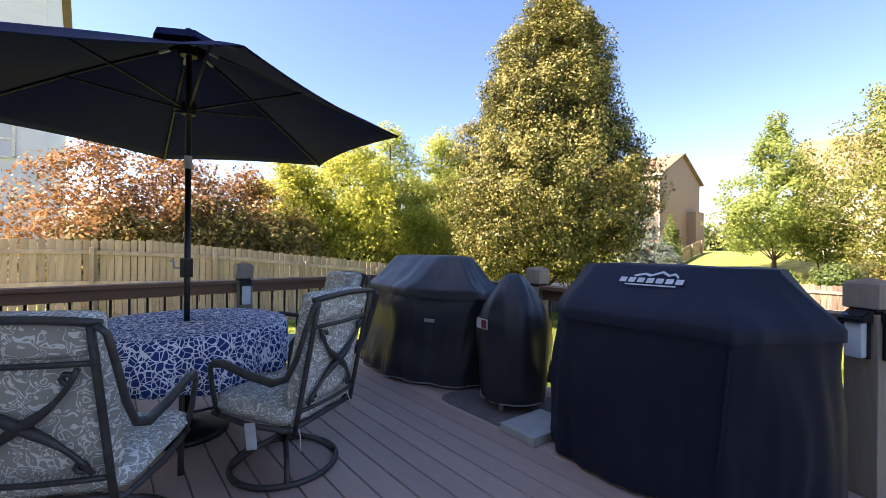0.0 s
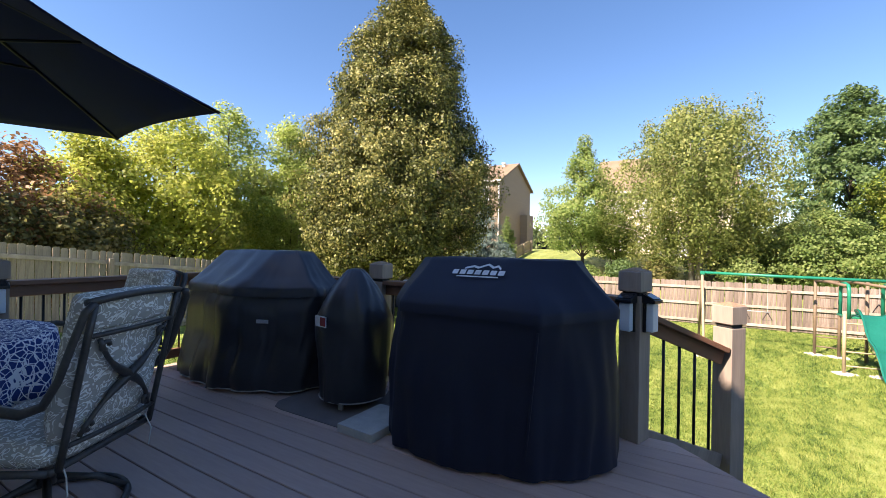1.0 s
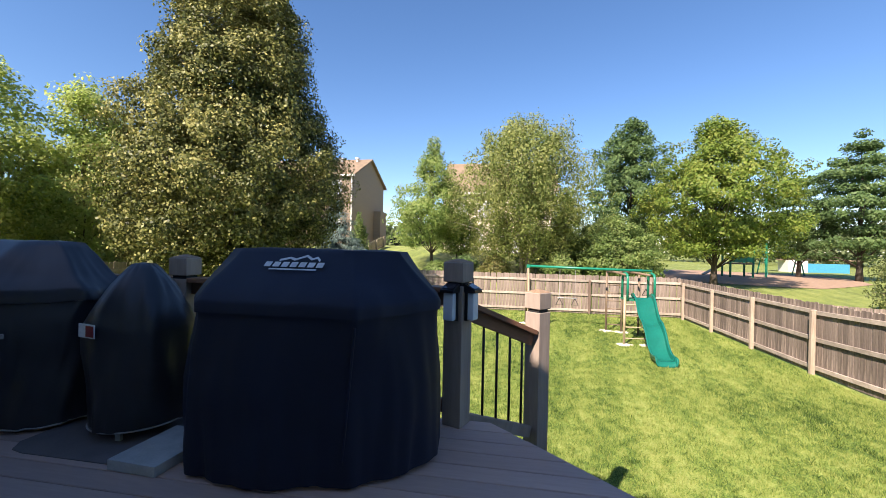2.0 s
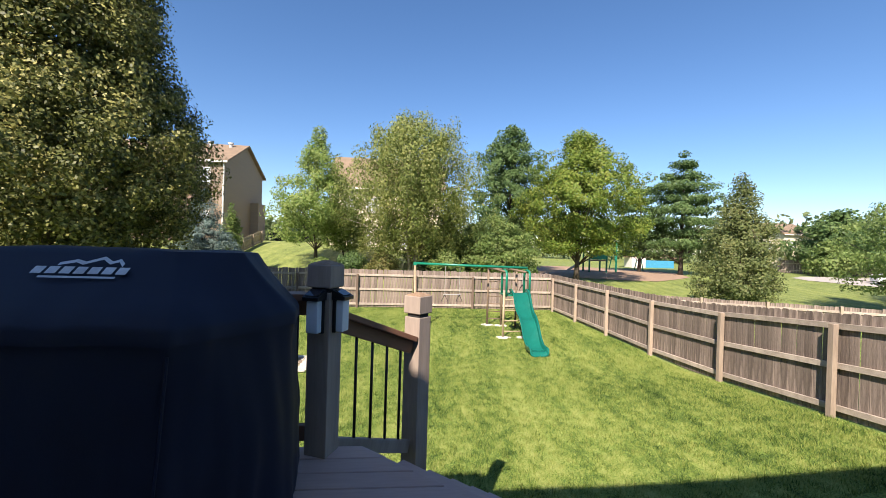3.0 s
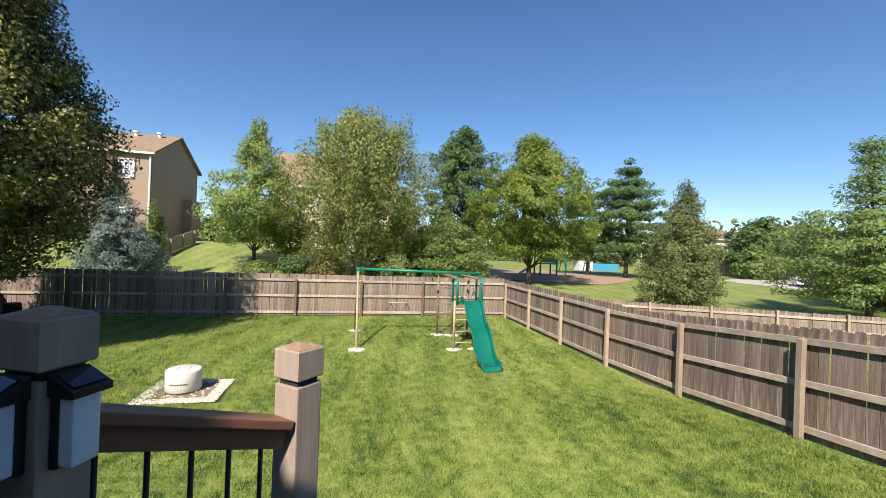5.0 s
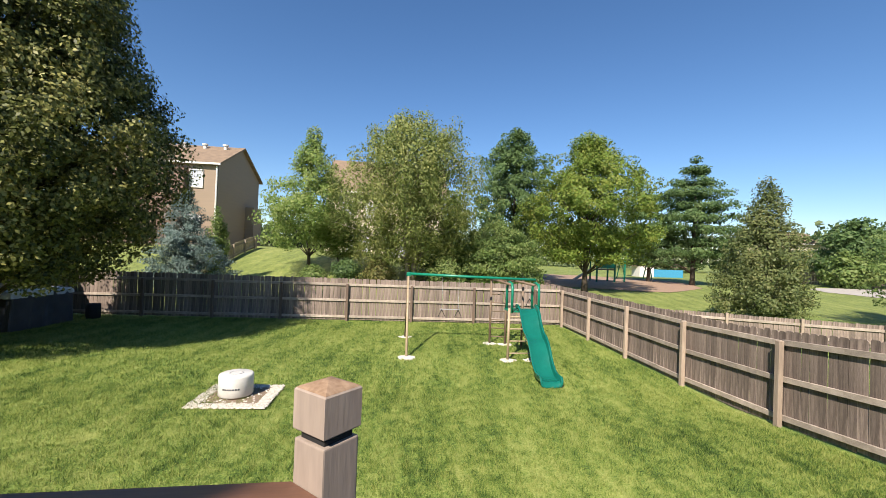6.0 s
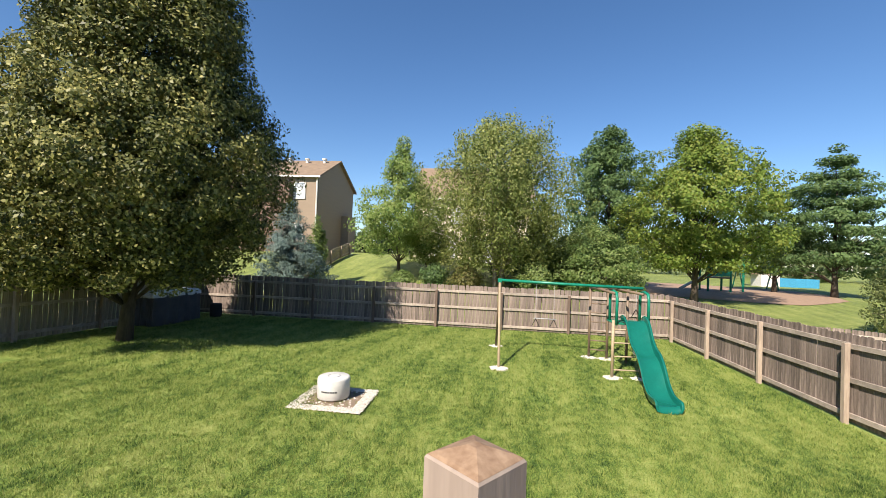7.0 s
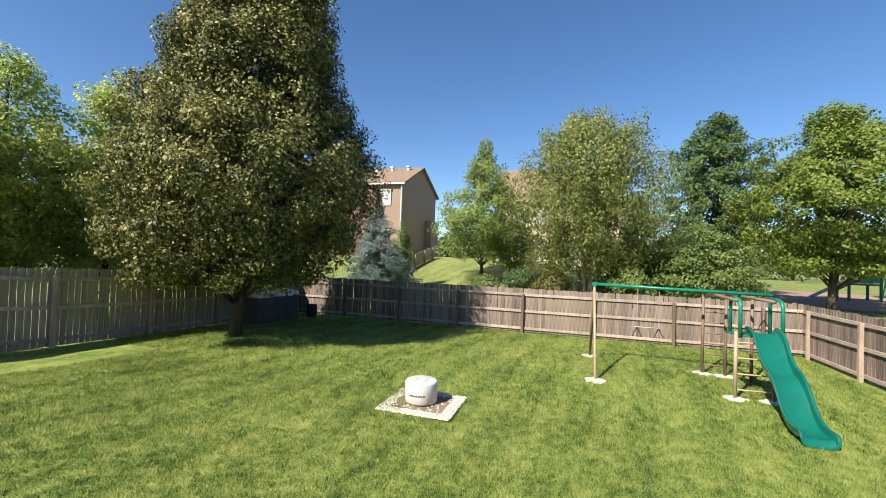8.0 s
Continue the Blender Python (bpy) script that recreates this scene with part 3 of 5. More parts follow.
def tree(name, label, x, y, top, crown0, radius, profile, leaves, clumps, per, size, spread, seed, bark=None, trunk=0.14, stems=1, limbs=26, droop=0.0, rough=0.28, hole=0.0, base=None, group="", lean=(0, 0), layers=0):
    r = np.random.default_rng(seed)
    rnd = random.Random(seed)
    z = lawn_z(x, y) if base is None else base
    e = thing(name, Matrix.Identity(4), label, "tree", group)
    cs = crown_centres(r, clumps, x, y, crown0, top, radius, profile, seed, rough=rough, hole=hole, lean=lean, layers=layers)
    heart = (x + lean[0] / 2, y + lean[1] / 2, lerp(crown0, top, 0.4))
    v, f = leaf_cloud(r, cs, spread, per, size, droop, heart=heart, reach=(radius, (top - crown0) / 2))
    crown = new("crown", fast_mesh("crown", v, f, leaves))
    crown.parent = e
    bm = bmesh.new()
    for s in range(stems):
        a = 2 * math.pi * s / max(1, stems) + 0.6
        ox, oy = (math.cos(a) * 0.22, math.sin(a) * 0.22) if stems > 1 else (0, 0)
        hi = crown0 + (top - crown0) * (0.85 if stems == 1 else 0.7)
        pts = []
        for i in range(9):
            t = i / 8
            k = 1 + t * (3.2 if stems > 1 else 0)
            pts.append((x + ox * k + lean[0] * t + 0.10 * rnd.uniform(-1, 1) * t, y + oy * k + lean[1] * t + 0.10 * rnd.uniform(-1, 1) * t, lerp(z - 0.1, hi, t)))
        rr = trunk / (1 if stems == 1 else 1.5)
        tube(bm, pts, [rr * (1.35 if i == 0 else 1.0 - 0.86 * i / 8) for i in range(9)], 10)
    part("trunk", bm, bark or M_BARK, e, flat=False)
    bm = bmesh.new()
    pick = rnd.sample(range(len(cs)), min(limbs, len(cs)))
    for i in pick:
        c = Vector(cs[i])
        reach = math.hypot(c.x - x, c.y - y)
        z0 = max(z + 0.4 * (crown0 - z) + 0.3, c.z - reach * 0.9 - 0.2)
        z0 = min(z0, crown0 + (top - crown0) * 0.78)
        start = Vector((x, y, z0))
        mid = start.lerp(c, 0.5) + Vector((0, 0, 0.12 * reach))
        th = max(0.012, trunk * 0.32 * (1 - (z0 - z) / (top - z)))
        tube(bm, [start, mid, c], [th, th * 0.6, th * 0.2], 5)
    part("branchwork", bm, bark or M_BARK, e, flat=False)
    return e


def oval(lo, hi, p=0.8):
    """Profile that swells from lo at the base, is widest at hi and closes at the top."""
    def f(h):
        if h < hi:
            return lo + (1 - lo) * math.sin(math.pi / 2 * h / hi)
        return max(0.0, math.cos(math.pi / 2 * (h - hi) / (1 - hi))) ** p
    return f


def cone(tip=0.04, p=0.85):
    return lambda h: (0.72 + 0.28 * min(1, h / 0.12)) * max(tip, (1 - h)) ** p


tree("pear_tree", "tall broad pear tree with olive-gold glossy leaves beside the lawn", -9.5, 13.0, 13.1, 1.75, 3.62, oval(0.66, 0.2, 0.78), L_PEAR, 2800, 96, 0.088, (0.25, 0.25, 0.20), 11, trunk=0.165, limbs=60, rough=0.22, hole=0.42, lean=(0.55, 0.4))
tree("maple_tree", "young green maple with thin crown behind the fence", -5.4, 30.0, 10.9, 3.0, 3.3, oval(0.72, 0.18, 1.45), L_YOUNG, 300, 90, 0.136, (0.36, 0.36, 0.3), 12, trunk=0.12, limbs=40, rough=0.5, hole=0.3)
tree("redbud_tree", "small green spreading tree in front of the cream house", -3.3, 31.0, 5.4, 2.4, 1.45, oval(0.8, 0.4, 0.7), L_YOUNG, 100, 83, 0.129, (0.34, 0.34, 0.2), 31, trunk=0.08, stems=3, limbs=26, rough=0.35)
tree("river_birch", "large weeping river birch with pale yellow-green leaves and several stems", 1.4, 28.2, 12.0, 3.2, 4.2, oval(0.8, 0.45, 0.5), L_BIRCH, 560, 125, 0.129, (0.36, 0.36, 0.30), 13, bark=M_BIRCH, trunk=0.2, stems=4, limbs=50, droop=0.75, rough=0.45, hole=0.3)
tree("oak_tree", "tall dark green oak behind the fence", 11.0, 39.0, 14.4, 2.6, 3.75, oval(0.8, 0.35, 0.7), L_OAK, 420, 94, 0.190, (0.42, 0.42, 0.32), 14, trunk=0.22, limbs=30, rough=0.6)
tree("maple_tree", "broad maple turning yellow-green beside the playground", 14.5, 31.4, 12.1, 2.7, 4.6, oval(0.78, 0.3, 0.75), L_AUTUMN, 620, 94, 0.156, (0.40, 0.40, 0.30), 15, trunk=0.2, limbs=40, rough=0.6, hole=0.35)
tree("oak_tree", "dark green oak with a layered crown on the common", 28.8, 39.0, 12.9, 2.6, 3.6, oval(0.7, 0.3, 0.8), L_OAK, 330, 86, 0.190, (0.42, 0.42, 0.26), 16, trunk=0.22, limbs=30, rough=0.42, layers=9)
tree("oak_tree", "smaller dark green oak on the common", 26.5, 42.5, 10.4, 2.6, 2.8, oval(0.7, 0.3, 0.8), L_OAK, 200, 79, 0.190, (0.42, 0.42, 0.26), 17, trunk=0.18, limbs=20, rough=0.42, layers=8)
tree("plum_tree", "young bronze-green plum tree behind the picket fence", 18.1, 19.8, 7.0, 0.35, 2.5, cone(0.04, 0.9), L_PURPLE, 440, 78, 0.098, (0.24, 0.24, 0.22), 18, trunk=0.08, limbs=60, rough=0.3)
tree("pine_tree", "tall pine with fluffy lower boughs and a sparse open top", 25.8, 16.5, 9.3, 1.1, 4.1, lambda h: (0.75 + 0.25 * math.sin(math.pi * min(1, h / 0.4))) if h < 0.42 else (max(0.12, 0.62 - 0.62 * (h - 0.42) / 0.58) * (1 if h < 0.55 else 0.55)), L_PINE, 380, 99, 0.112, (0.48, 0.48, 0.16), 19, trunk=0.14, limbs=90, rough=0.5, hole=0.25)
tree("pine_tree", "wide green pine on the common", 34.0, 20.5, 6.4, 0.7, 3.9, oval(0.8, 0.25, 0.7), L_PINE, 230, 87, 0.135, (0.55, 0.55, 0.12), 20, trunk=0.16, limbs=60, rough=0.4, layers=7)
tree("oak_tree", "round dark green tree far across the common", 54.0, 45.0, 8.6, 1.8, 4.6, oval(0.8, 0.3, 0.7), L_OAK, 240, 40, 0.36, (0.6, 0.6, 0.4), 32, trunk=0.2, limbs=20, rough=0.4)
tree("oak_tree", "smaller round tree far across the common", 49.5, 42.0, 4.6, 1.0, 2.2, oval(0.8, 0.3, 0.7), L_MAPLE, 120, 40, 0.3, (0.5, 0.5, 0.4), 33, trunk=0.14, limbs=16, rough=0.4)
tree("blue_spruce", "silvery blue spruce behind the back fence", -9.75, 23.0, 5.4, 0.7, 2.1, cone(0.04, 0.8), L_SPRUCE, 520, 93, 0.064, (0.20, 0.20, 0.10), 21, trunk=0.09, limbs=80, rough=0.5)
tree("arborvitae", "narrow green arborvitae beside the blue spruce", -9.6, 26.0, 5.1, 1.0, 0.6, oval(0.8, 0.3, 1.0), L_MAPLE, 110, 50, 0.10, (0.14, 0.14, 0.2), 22, trunk=0.06, limbs=14, rough=0.2)
tree("honeysuckle_bush", "low bright green spreading bush behind the back fence", 7.2, 29.0, 5.0, 1.0, 3.1, oval(0.85, 0.35, 0.7), L_MAPLE, 330, 90, 0.129, (0.36, 0.36, 0.2), 23, trunk=0.08, stems=3, limbs=40, rough=0.3)
tree("honeysuckle_bush", "low dark green bush under the birch", 4.0, 31.5, 4.3, 0.9, 2.6, oval(0.85, 0.35, 0.7), L_OAK, 200, 83, 0.129, (0.36, 0.36, 0.2), 24, trunk=0.08, stems=3, limbs=20, rough=0.3)
tree("lime_tree", "yellow-green tree lit by sun behind the side fence", -15.8, 8.0, 7.6, 1.4, 3.0, oval(0.8, 0.3, 0.75), L_LIME, 420, 84, 0.112, (0.32, 0.32, 0.24), 25, trunk=0.14, limbs=40, rough=0.3)
tree("lime_tree", "yellow-green leafy tree behind the side fence", -15.6, 5.4, 6.4, 1.2, 2.2, oval(0.8, 0.3, 0.75), L_LIME, 260, 84, 0.112, (0.3, 0.3, 0.24), 26, trunk=0.12, limbs=30, rough=0.35)
tree("ash_tree", "slender green ash behind the side fence", -15.4, 12.9, 8.8, 1.4, 2.1, oval(0.75, 0.3, 0.8), L_PALE, 320, 84, 0.112, (0.3, 0.3, 0.26), 27, trunk=0.13, limbs=40, rough=0.3)
tree("ash_tree", "broad green ash behind the side fence", -17.5, 16.5, 8.4, 1.4, 3.0, oval(0.75, 0.3, 0.8), L_PALE, 320, 78, 0.128, (0.34, 0.34, 0.26), 28, trunk=0.13, limbs=30, rough=0.3)
tree("ash_tree", "tall pale green ash behind the side fence", -16.6, 10.6, 9.0, 1.4, 2.2, oval(0.75, 0.3, 0.8), L_PALE, 320, 84, 0.112, (0.3, 0.3, 0.26), 29, trunk=0.13, limbs=40, rough=0.3)
for bx, by, bt, br, bl, bs, lab in ((-4.3, 26.6, 1.75, 0.7, L_MAPLE, 61, "low green shrub behind the back fence"), (-2.6, 28.3, 2.2, 0.9, L_OAK, 62, "low dark shrub under the birch"), (-0.6, 27.0, 2.3, 0.9, L_OLIVE, 63, "low olive shrub under the birch"), (3.6, 26.5, 2.6, 1.2, L_MAPLE, 64, "low green shrub behind the swing set")):
    tree("shrub", lab, bx, by, bt, lawn_z(bx, by) + 0.15, br, oval(0.85, 0.4, 0.7), bl, 90, 44, 0.12, (0.22, 0.22, 0.16), bs, trunk=0.04, stems=3, limbs=14, rough=0.3)
for i, (tx, ty, tt, tr, lm, lab) in enumerate((
        (-15.0, 3.6, 5.6, 2.0, L_RUST, "rust-red leafed tree behind the side fence"),
        (-14.8, 1.5, 5.9, 2.1, L_RUST, "rust-red thin-leaved tree behind the side fence"),
        (-15.0, -0.3, 6.2, 2.0, L_RUST, "rust-red tree with gaps of sky beside the house"),
        (-14.0, 4.6, 4.2, 1.6, L_OLIVE, "dark olive bush leaning on the side fence"),
        (-13.9, 2.4, 4.4, 1.5, L_OLIVE, "dark olive bush under the red trees"),
        (-13.8, 0.2, 3.9, 1.5, L_OLIVE, "dark olive bush beside the fence"))):
    tree("crab_apple" if lm is L_RUST else "privet_bush", lab, tx, ty, tt, 1.3, tr, oval(0.85, 0.4, 0.7), lm, 230, 50, 0.105, (0.27, 0.27, 0.22), 40 + i, trunk=0.1, limbs=36, rough=0.35, hole=0.3, base=0.9)


def far_woods():
    """A distant belt of trees along the horizon."""
    r = np.random.default_rng(77)
    cs = []
    for i in range(900):
        a = radians(r.uniform(-75, 105))
        d = r.uniform(92, 135)
        h = 8.0 + 4.0 * noise.noise((a * 9, 3.1, 0)) + 1.5 * noise.noise((a * 31, 1.1, 0))
        for k in range(4):
            cs.append((math.sin(a) * d + r.normal(0, 1.2), math.cos(a) * d + r.normal(0, 1.2), 1.2 + h * r.uniform(0, 1)))
    v, f = leaf_cloud(r, np.array(cs), (1.1, 1.1, 0.8), 14, 1.0)
    ob = new("far_woods", fast_mesh("far_woods", v, f, L_FAR))
    ob.matrix_basis = YARD
    tagged(ob, "hazy belt of green woods along the horizon", "woods", kind="stuff")


far_woods()

# ---- houses ----
def window(parent, m, w, h, name="window", mull=True):
    """A sash window in the local xz plane, facing -y: frame, sill and panes."""
    win = part(name, box(bmesh.new(), (0, 0.0, 0), (w, 0.05, h)), M_PANE, parent)
    win.matrix_basis = m
    bm = bmesh.new()
    t = 0.1
    for c, s in (((0, -0.04, h / 2), (w + t * 2, 0.1, t)), ((0, -0.04, -h / 2), (w + t * 2, 0.1, t)), ((-w / 2 - t / 2, -0.04, 0), (t, 0.1, h)), ((w / 2 + t / 2, -0.04, 0), (t, 0.1, h))):
        box(bm, c, s)
    if mull:
        box(bm, (0, -0.035, 0), (w, 0.06, 0.07))
    part("frame", bm, M_TRIM, win)
    return win


def gable_house(name, label, x0, x1, y0, y1, base, eave, ridge, along, siding, windows, over=0.4, roof=None, stone=None):
    e = thing(name, Matrix.Identity(4), label, "house")
    bm = bmesh.new()
    vs = []
    if along == 'x':
        ym = (y0 + y1) / 2
        prof = [(y0, base), (y1, base), (y1, eave), (ym, ridge), (y0, eave)]
        a = [bm.verts.new((x0, p, z)) for p, z in prof]
        b = [bm.verts.new((x1, p, z)) for p, z in prof]
    else:
        xm = (x0 + x1) / 2
        prof = [(x0, base), (x1, base), (x1, eave), (xm, ridge), (x0, eave)]
        a = [bm.verts.new((p, y0, z)) for p, z in prof]
        b = [bm.verts.new((p, y1, z)) for p, z in prof]
    bm.faces.new(a)
    bm.faces.new(b[::-1])
    for i in range(5):
        bm.faces.new((a[i], b[i], b[(i + 1) % 5], a[(i + 1) % 5]))
    bmesh.ops.recalc_face_normals(bm, faces=bm.faces[:])
    part("wall", bm, siding, e)
    half = ((y1 - y0) if along == 'x' else (x1 - x0)) / 2
    slope = (ridge - eave) / half
    for sgn in (-1, 1):
        bm = bmesh.new()
        o = over
        def pt(u, k, lift):
            z = ridge - slope * k + lift
            if along == 'x':
                return (u, (y0 + y1) / 2 + sgn * k, z)
            return ((x0 + x1) / 2 + sgn * k, u, z)
        u0, u1 = (x0 - o, x1 + o) if along == 'x' else (y0 - o, y1 + o)
        k1 = half + o
        loft(bm, [[pt(u0, 0, 0.02), pt(u1, 0, 0.02), pt(u1, k1, 0.02), pt(u0, k1, 0.02)], [pt(u0, 0, 0.2), pt(u1, 0, 0.2), pt(u1, k1, 0.2), pt(u0, k1, 0.2)]])
        part("roof", bm, roof or M_ROOF, e)
        bm = bmesh.new()
        if along == 'x':
            box(bm, ((x0 + x1) / 2, (y0 + y1) / 2 + sgn * (half + o + 0.06), eave - slope * o + 0.06), (x1 - x0 + 2 * o, 0.1, 0.16))
        else:
            box(bm, ((x0 + x1) / 2 + sgn * (half + o + 0.06), (y0 + y1) / 2, eave - slope * o + 0.06), (0.1, y1 - y0 + 2 * o, 0.16))
        part("gutter", bm, M_TRIM, e)
    for face, u, z, w, h in windows:
        if face == 's':
            m = pose(u, y0 - 0.01, z)
        elif face == 'e':
            m = pose(x1 + 0.01, u, z, 0, 0, 90)
        else:
            m = pose(x0 - 0.01, u, z, 0, 0, -90)
        window(e, m, w, h)
    return e


hA = gable_house("house", "tan two-storey house with brown gable roof and white window", -27, -15.5, 39.2, 49.0, 1.6, 9.95, 12.35, 'x', M_TAN_SIDING,
                 [('s', -17.3, 8.55, 0.95, 1.5), ('s', -20.5, 8.55, 0.95, 1.5), ('s', -17.5, 4.6, 1.2, 1.5)], over=0.3)
for v in range(3):
    vent = part("vent", lathe(bmesh.new(), [(0, 0), (0.16, 0), (0.16, 0.35), (0.26, 0.36), (0.26, 0.5), (0, 0.52)], 12), M_TRIM, hA)
    vent.location = (-16.7 - 1.9 * v, 43.2, 12.05)
part("downpipe", tube(bmesh.new(), [(-15.6, 39.12, 9.7), (-15.6, 39.12, 1.8)], 0.07, 6), M_TRIM, hA)
part("stone_bay", box(bmesh.new(), (-21.5, 38.9, 5.5), (7.0, 0.8, 7.6), bevel=0.02), M_STONE, hA, "brown stone facing")
part("side_porch", box(bmesh.new(), (-15.1, 46.6, 4.6), (0.9, 2.2, 4.4), bevel=0.02), M_TAN_SIDING, hA)
hB = gable_house("house", "cream two-storey house with brown roof behind the birch", -6.0, 4.2, 38.4, 48, 1.4, 8.1, 11.5, 'x', M_CREAM_SIDING,
                 [('s', -4.2, 6.4, 0.9, 1.4), ('s', -1.8, 6.4, 1.6, 1.4), ('s', 1.2, 6.4, 0.9, 1.4), ('s', -3.2, 3.4, 1.8, 1.6), ('s', 0.2, 3.4, 1.8, 2.0)])
gable_house("house", "white two-storey house with brown roof far off", 67.8, 74.0, 66, 76, 0.2, 6.9, 9.0, 'x', M_CREAM_SIDING, [('s', 69.4, 4.9, 1.1, 1.5), ('s', 72.3, 4.9, 1.1, 1.5), ('w', 69, 4.9, 1.1, 1.5), ('s', 69.4, 1.9, 1.1, 1.5), ('s', 72.3, 1.9, 1.1, 1.5)])
gable_house("house", "pale blue-white neighbouring house beyond the side fence", -36, -24.0, -18, -2.15, 0.6, 14.5, 18.0, 'y', M_BLUE_SIDING, [('e', -3.6, 7.2, 0.9, 1.5), ('e', -7.5, 7.2, 0.9, 1.5)])
# the unseen own house behind the camera, sized so that it shades the deck
own = gable_house("own_house", "two-storey house with siding behind the deck", -5.3, 7.5, -12.5, -1.75, -0.2, 6.4, 9.4, 'x', M_OWN_SIDING, [], over=0.45)
# Unseen box added at the eave so its shadow covers the P1 post cap.
part("upper_shade_box", box(bmesh.new(), (-3.46, -1.62, 6.35), (3.68, 0.54, 0.92), bevel=0.01), M_OWN_SIDING, own)

# ---- deck ----
SITE["plan"] = ONDECK
EDGE_P, EDGE_D = Vector((0.33, 2.70)), Vector((0.72, -0.69))
DX0, DX1, DY0, DY1 = -4.05, 1.75, -2.1, 2.64


def deck_xmax(y):
    return min(DX1, EDGE_P.x - (EDGE_P.y - y) / EDGE_D.y * EDGE_D.x)


def deck_edge_y(x):
    return EDGE_P.y + (x - EDGE_P.x) / EDGE_D.x * EDGE_D.y - 0.06


def build_deck():
    d = thing("deck", Matrix.Identity(4), "raised deck of reddish-brown composite boards in the house's shade", "deck", kind="structure")
    w, gap = 0.139, 0.006
    n = int((DY1 - DY0) / (w + gap))
    for i in range(n):
        y0 = DY1 - (i + 1) * (w + gap) + gap
        y1 = y0 + w
        bm = bmesh.new()
        xa, xb = deck_xmax(y0), deck_xmax(y1)
        top = [(DX0, y0), (xa, y0), (xb, y1), (DX0, y1)]
        loft(bm, [[(x, y, DECK - 0.026) for x, y in top], [(x, y, DECK - 0.004) for x, y in top],
                  [(x + (0.003 if x < 0 else -0.003), y + (0.004 if k < 2 else -0.004), DECK) for k, (x, y) in enumerate(top)]])
        part("board", bm, M_DECK, d)
    bm = bmesh.new()
    box(bm, ((DX0 + 0.3) / 2, DY1 + 0.012, DECK - 0.14), (0.3 - DX0, 0.022, 0.24), bevel=0.003)
    box(bm, (DX0 - 0.012, (DY0 + DY1) / 2, DECK - 0.14), (0.022, DY1 - DY0, 0.24), bevel=0.003)
    part("fascia", bm, M_RAIL, d)
    # Added dark sheet under the boards stands for the shade in their gaps.
    bm = bmesh.new()
    loft(bm, [[(x, y, z) for x, y in ((DX0 + 0.03, DY0), (DX1 - 0.05, DY0), (DX1 - 0.05, deck_edge_y(DX1 - 0.05)), (0.12, DY1 - 0.05), (DX0 + 0.03, DY1 - 0.03))] for z in (DECK - 0.05, DECK - 0.032)])
    part("gap_shade_sheet", bm, M_DARK, d)
    bm = bmesh.new()
    for y in (-1.2, 0.0, 1.2, 2.3):
        box(bm, (-1.9, y, DECK - 0.15), (4.2, 0.04, 0.22))
    part("joist", bm, M_POST, d)
    bm = bmesh.new()
    for x in (-3.8, -1.9, 0.1):
        for y in (-1.0, 2.3):
            box(bm, (x, y, (DECK - 0.27 + deck_ground(x, y) - 0.1) / 2), (0.14, 0.14, DECK - 0.27 - deck_ground(x, y) + 0.1))
    part("support", bm, M_POST, d)
    # steps at the cut-off corner
    s_dir, e_dir = Vector((0.69, 0.72)), EDGE_D
    ang = math.atan2(e_dir.y, e_dir.x)
    rise, run = 0.178, 0.275
    for k in range(1, 11):
        z = DECK - k * rise
        c = EDGE_P + e_dir * 0.82 + s_dir * (run * (k - 0.5) + 0.02)
        for j in range(2):
            cc = c + s_dir * (-0.068 + 0.139 * j)
            part("tread", box(bmesh.new(), (cc.x, cc.y, z - 0.013), (1.34, 0.135, 0.026), Matrix.Rotation(ang, 4, 'Z'), 0.003), M_DECK, d)
        rc = c - s_dir * (run / 2)
        part("riser", box(bmesh.new(), (rc.x, rc.y, z + rise / 2 - 0.016), (1.34, 0.018, rise - 0.03), Matrix.Rotation(ang, 4, 'Z')), M_DECK, d)
    return d


build_deck()


def deck_post(m, h, label, lanterns=(), size=0.14):
    p = thing("deck_post", m, label, "post", "deck posts")
    bm = bmesh.new()
    box(bm, (0, 0, h / 2 - 0.09), (size, size, h - 0.18), bevel=0.006)
    part("shaft", bm, M_POST, p)
    bm = bmesh.new()
    box(bm, (0, 0, h - 0.165), (size - 0.03, size - 0.03, 0.03))
    part("neck", bm, M_DARK, p)
    bm = bmesh.new()
    s = size / 2 + 0.004
    loop = lambda k, z: [(-k, -k, z), (k, -k, z), (k, k, z), (-k, k, z)]
    loft(bm, [loop(s - 0.006, h - 0.155), loop(s, h - 0.149), loop(s, h - 0.029), loop(s - 0.004, h - 0.024)])
    cap = part("cap", bm, M_POST, p)
    bm = loft(bmesh.new(), [loop(s - 0.004, h - 0.0235), loop(s - 0.012, h - 0.018), loop(0.012, h)])
    part("cap_top", bm, M_CAP, cap, "worn brown sloping top")
    return p


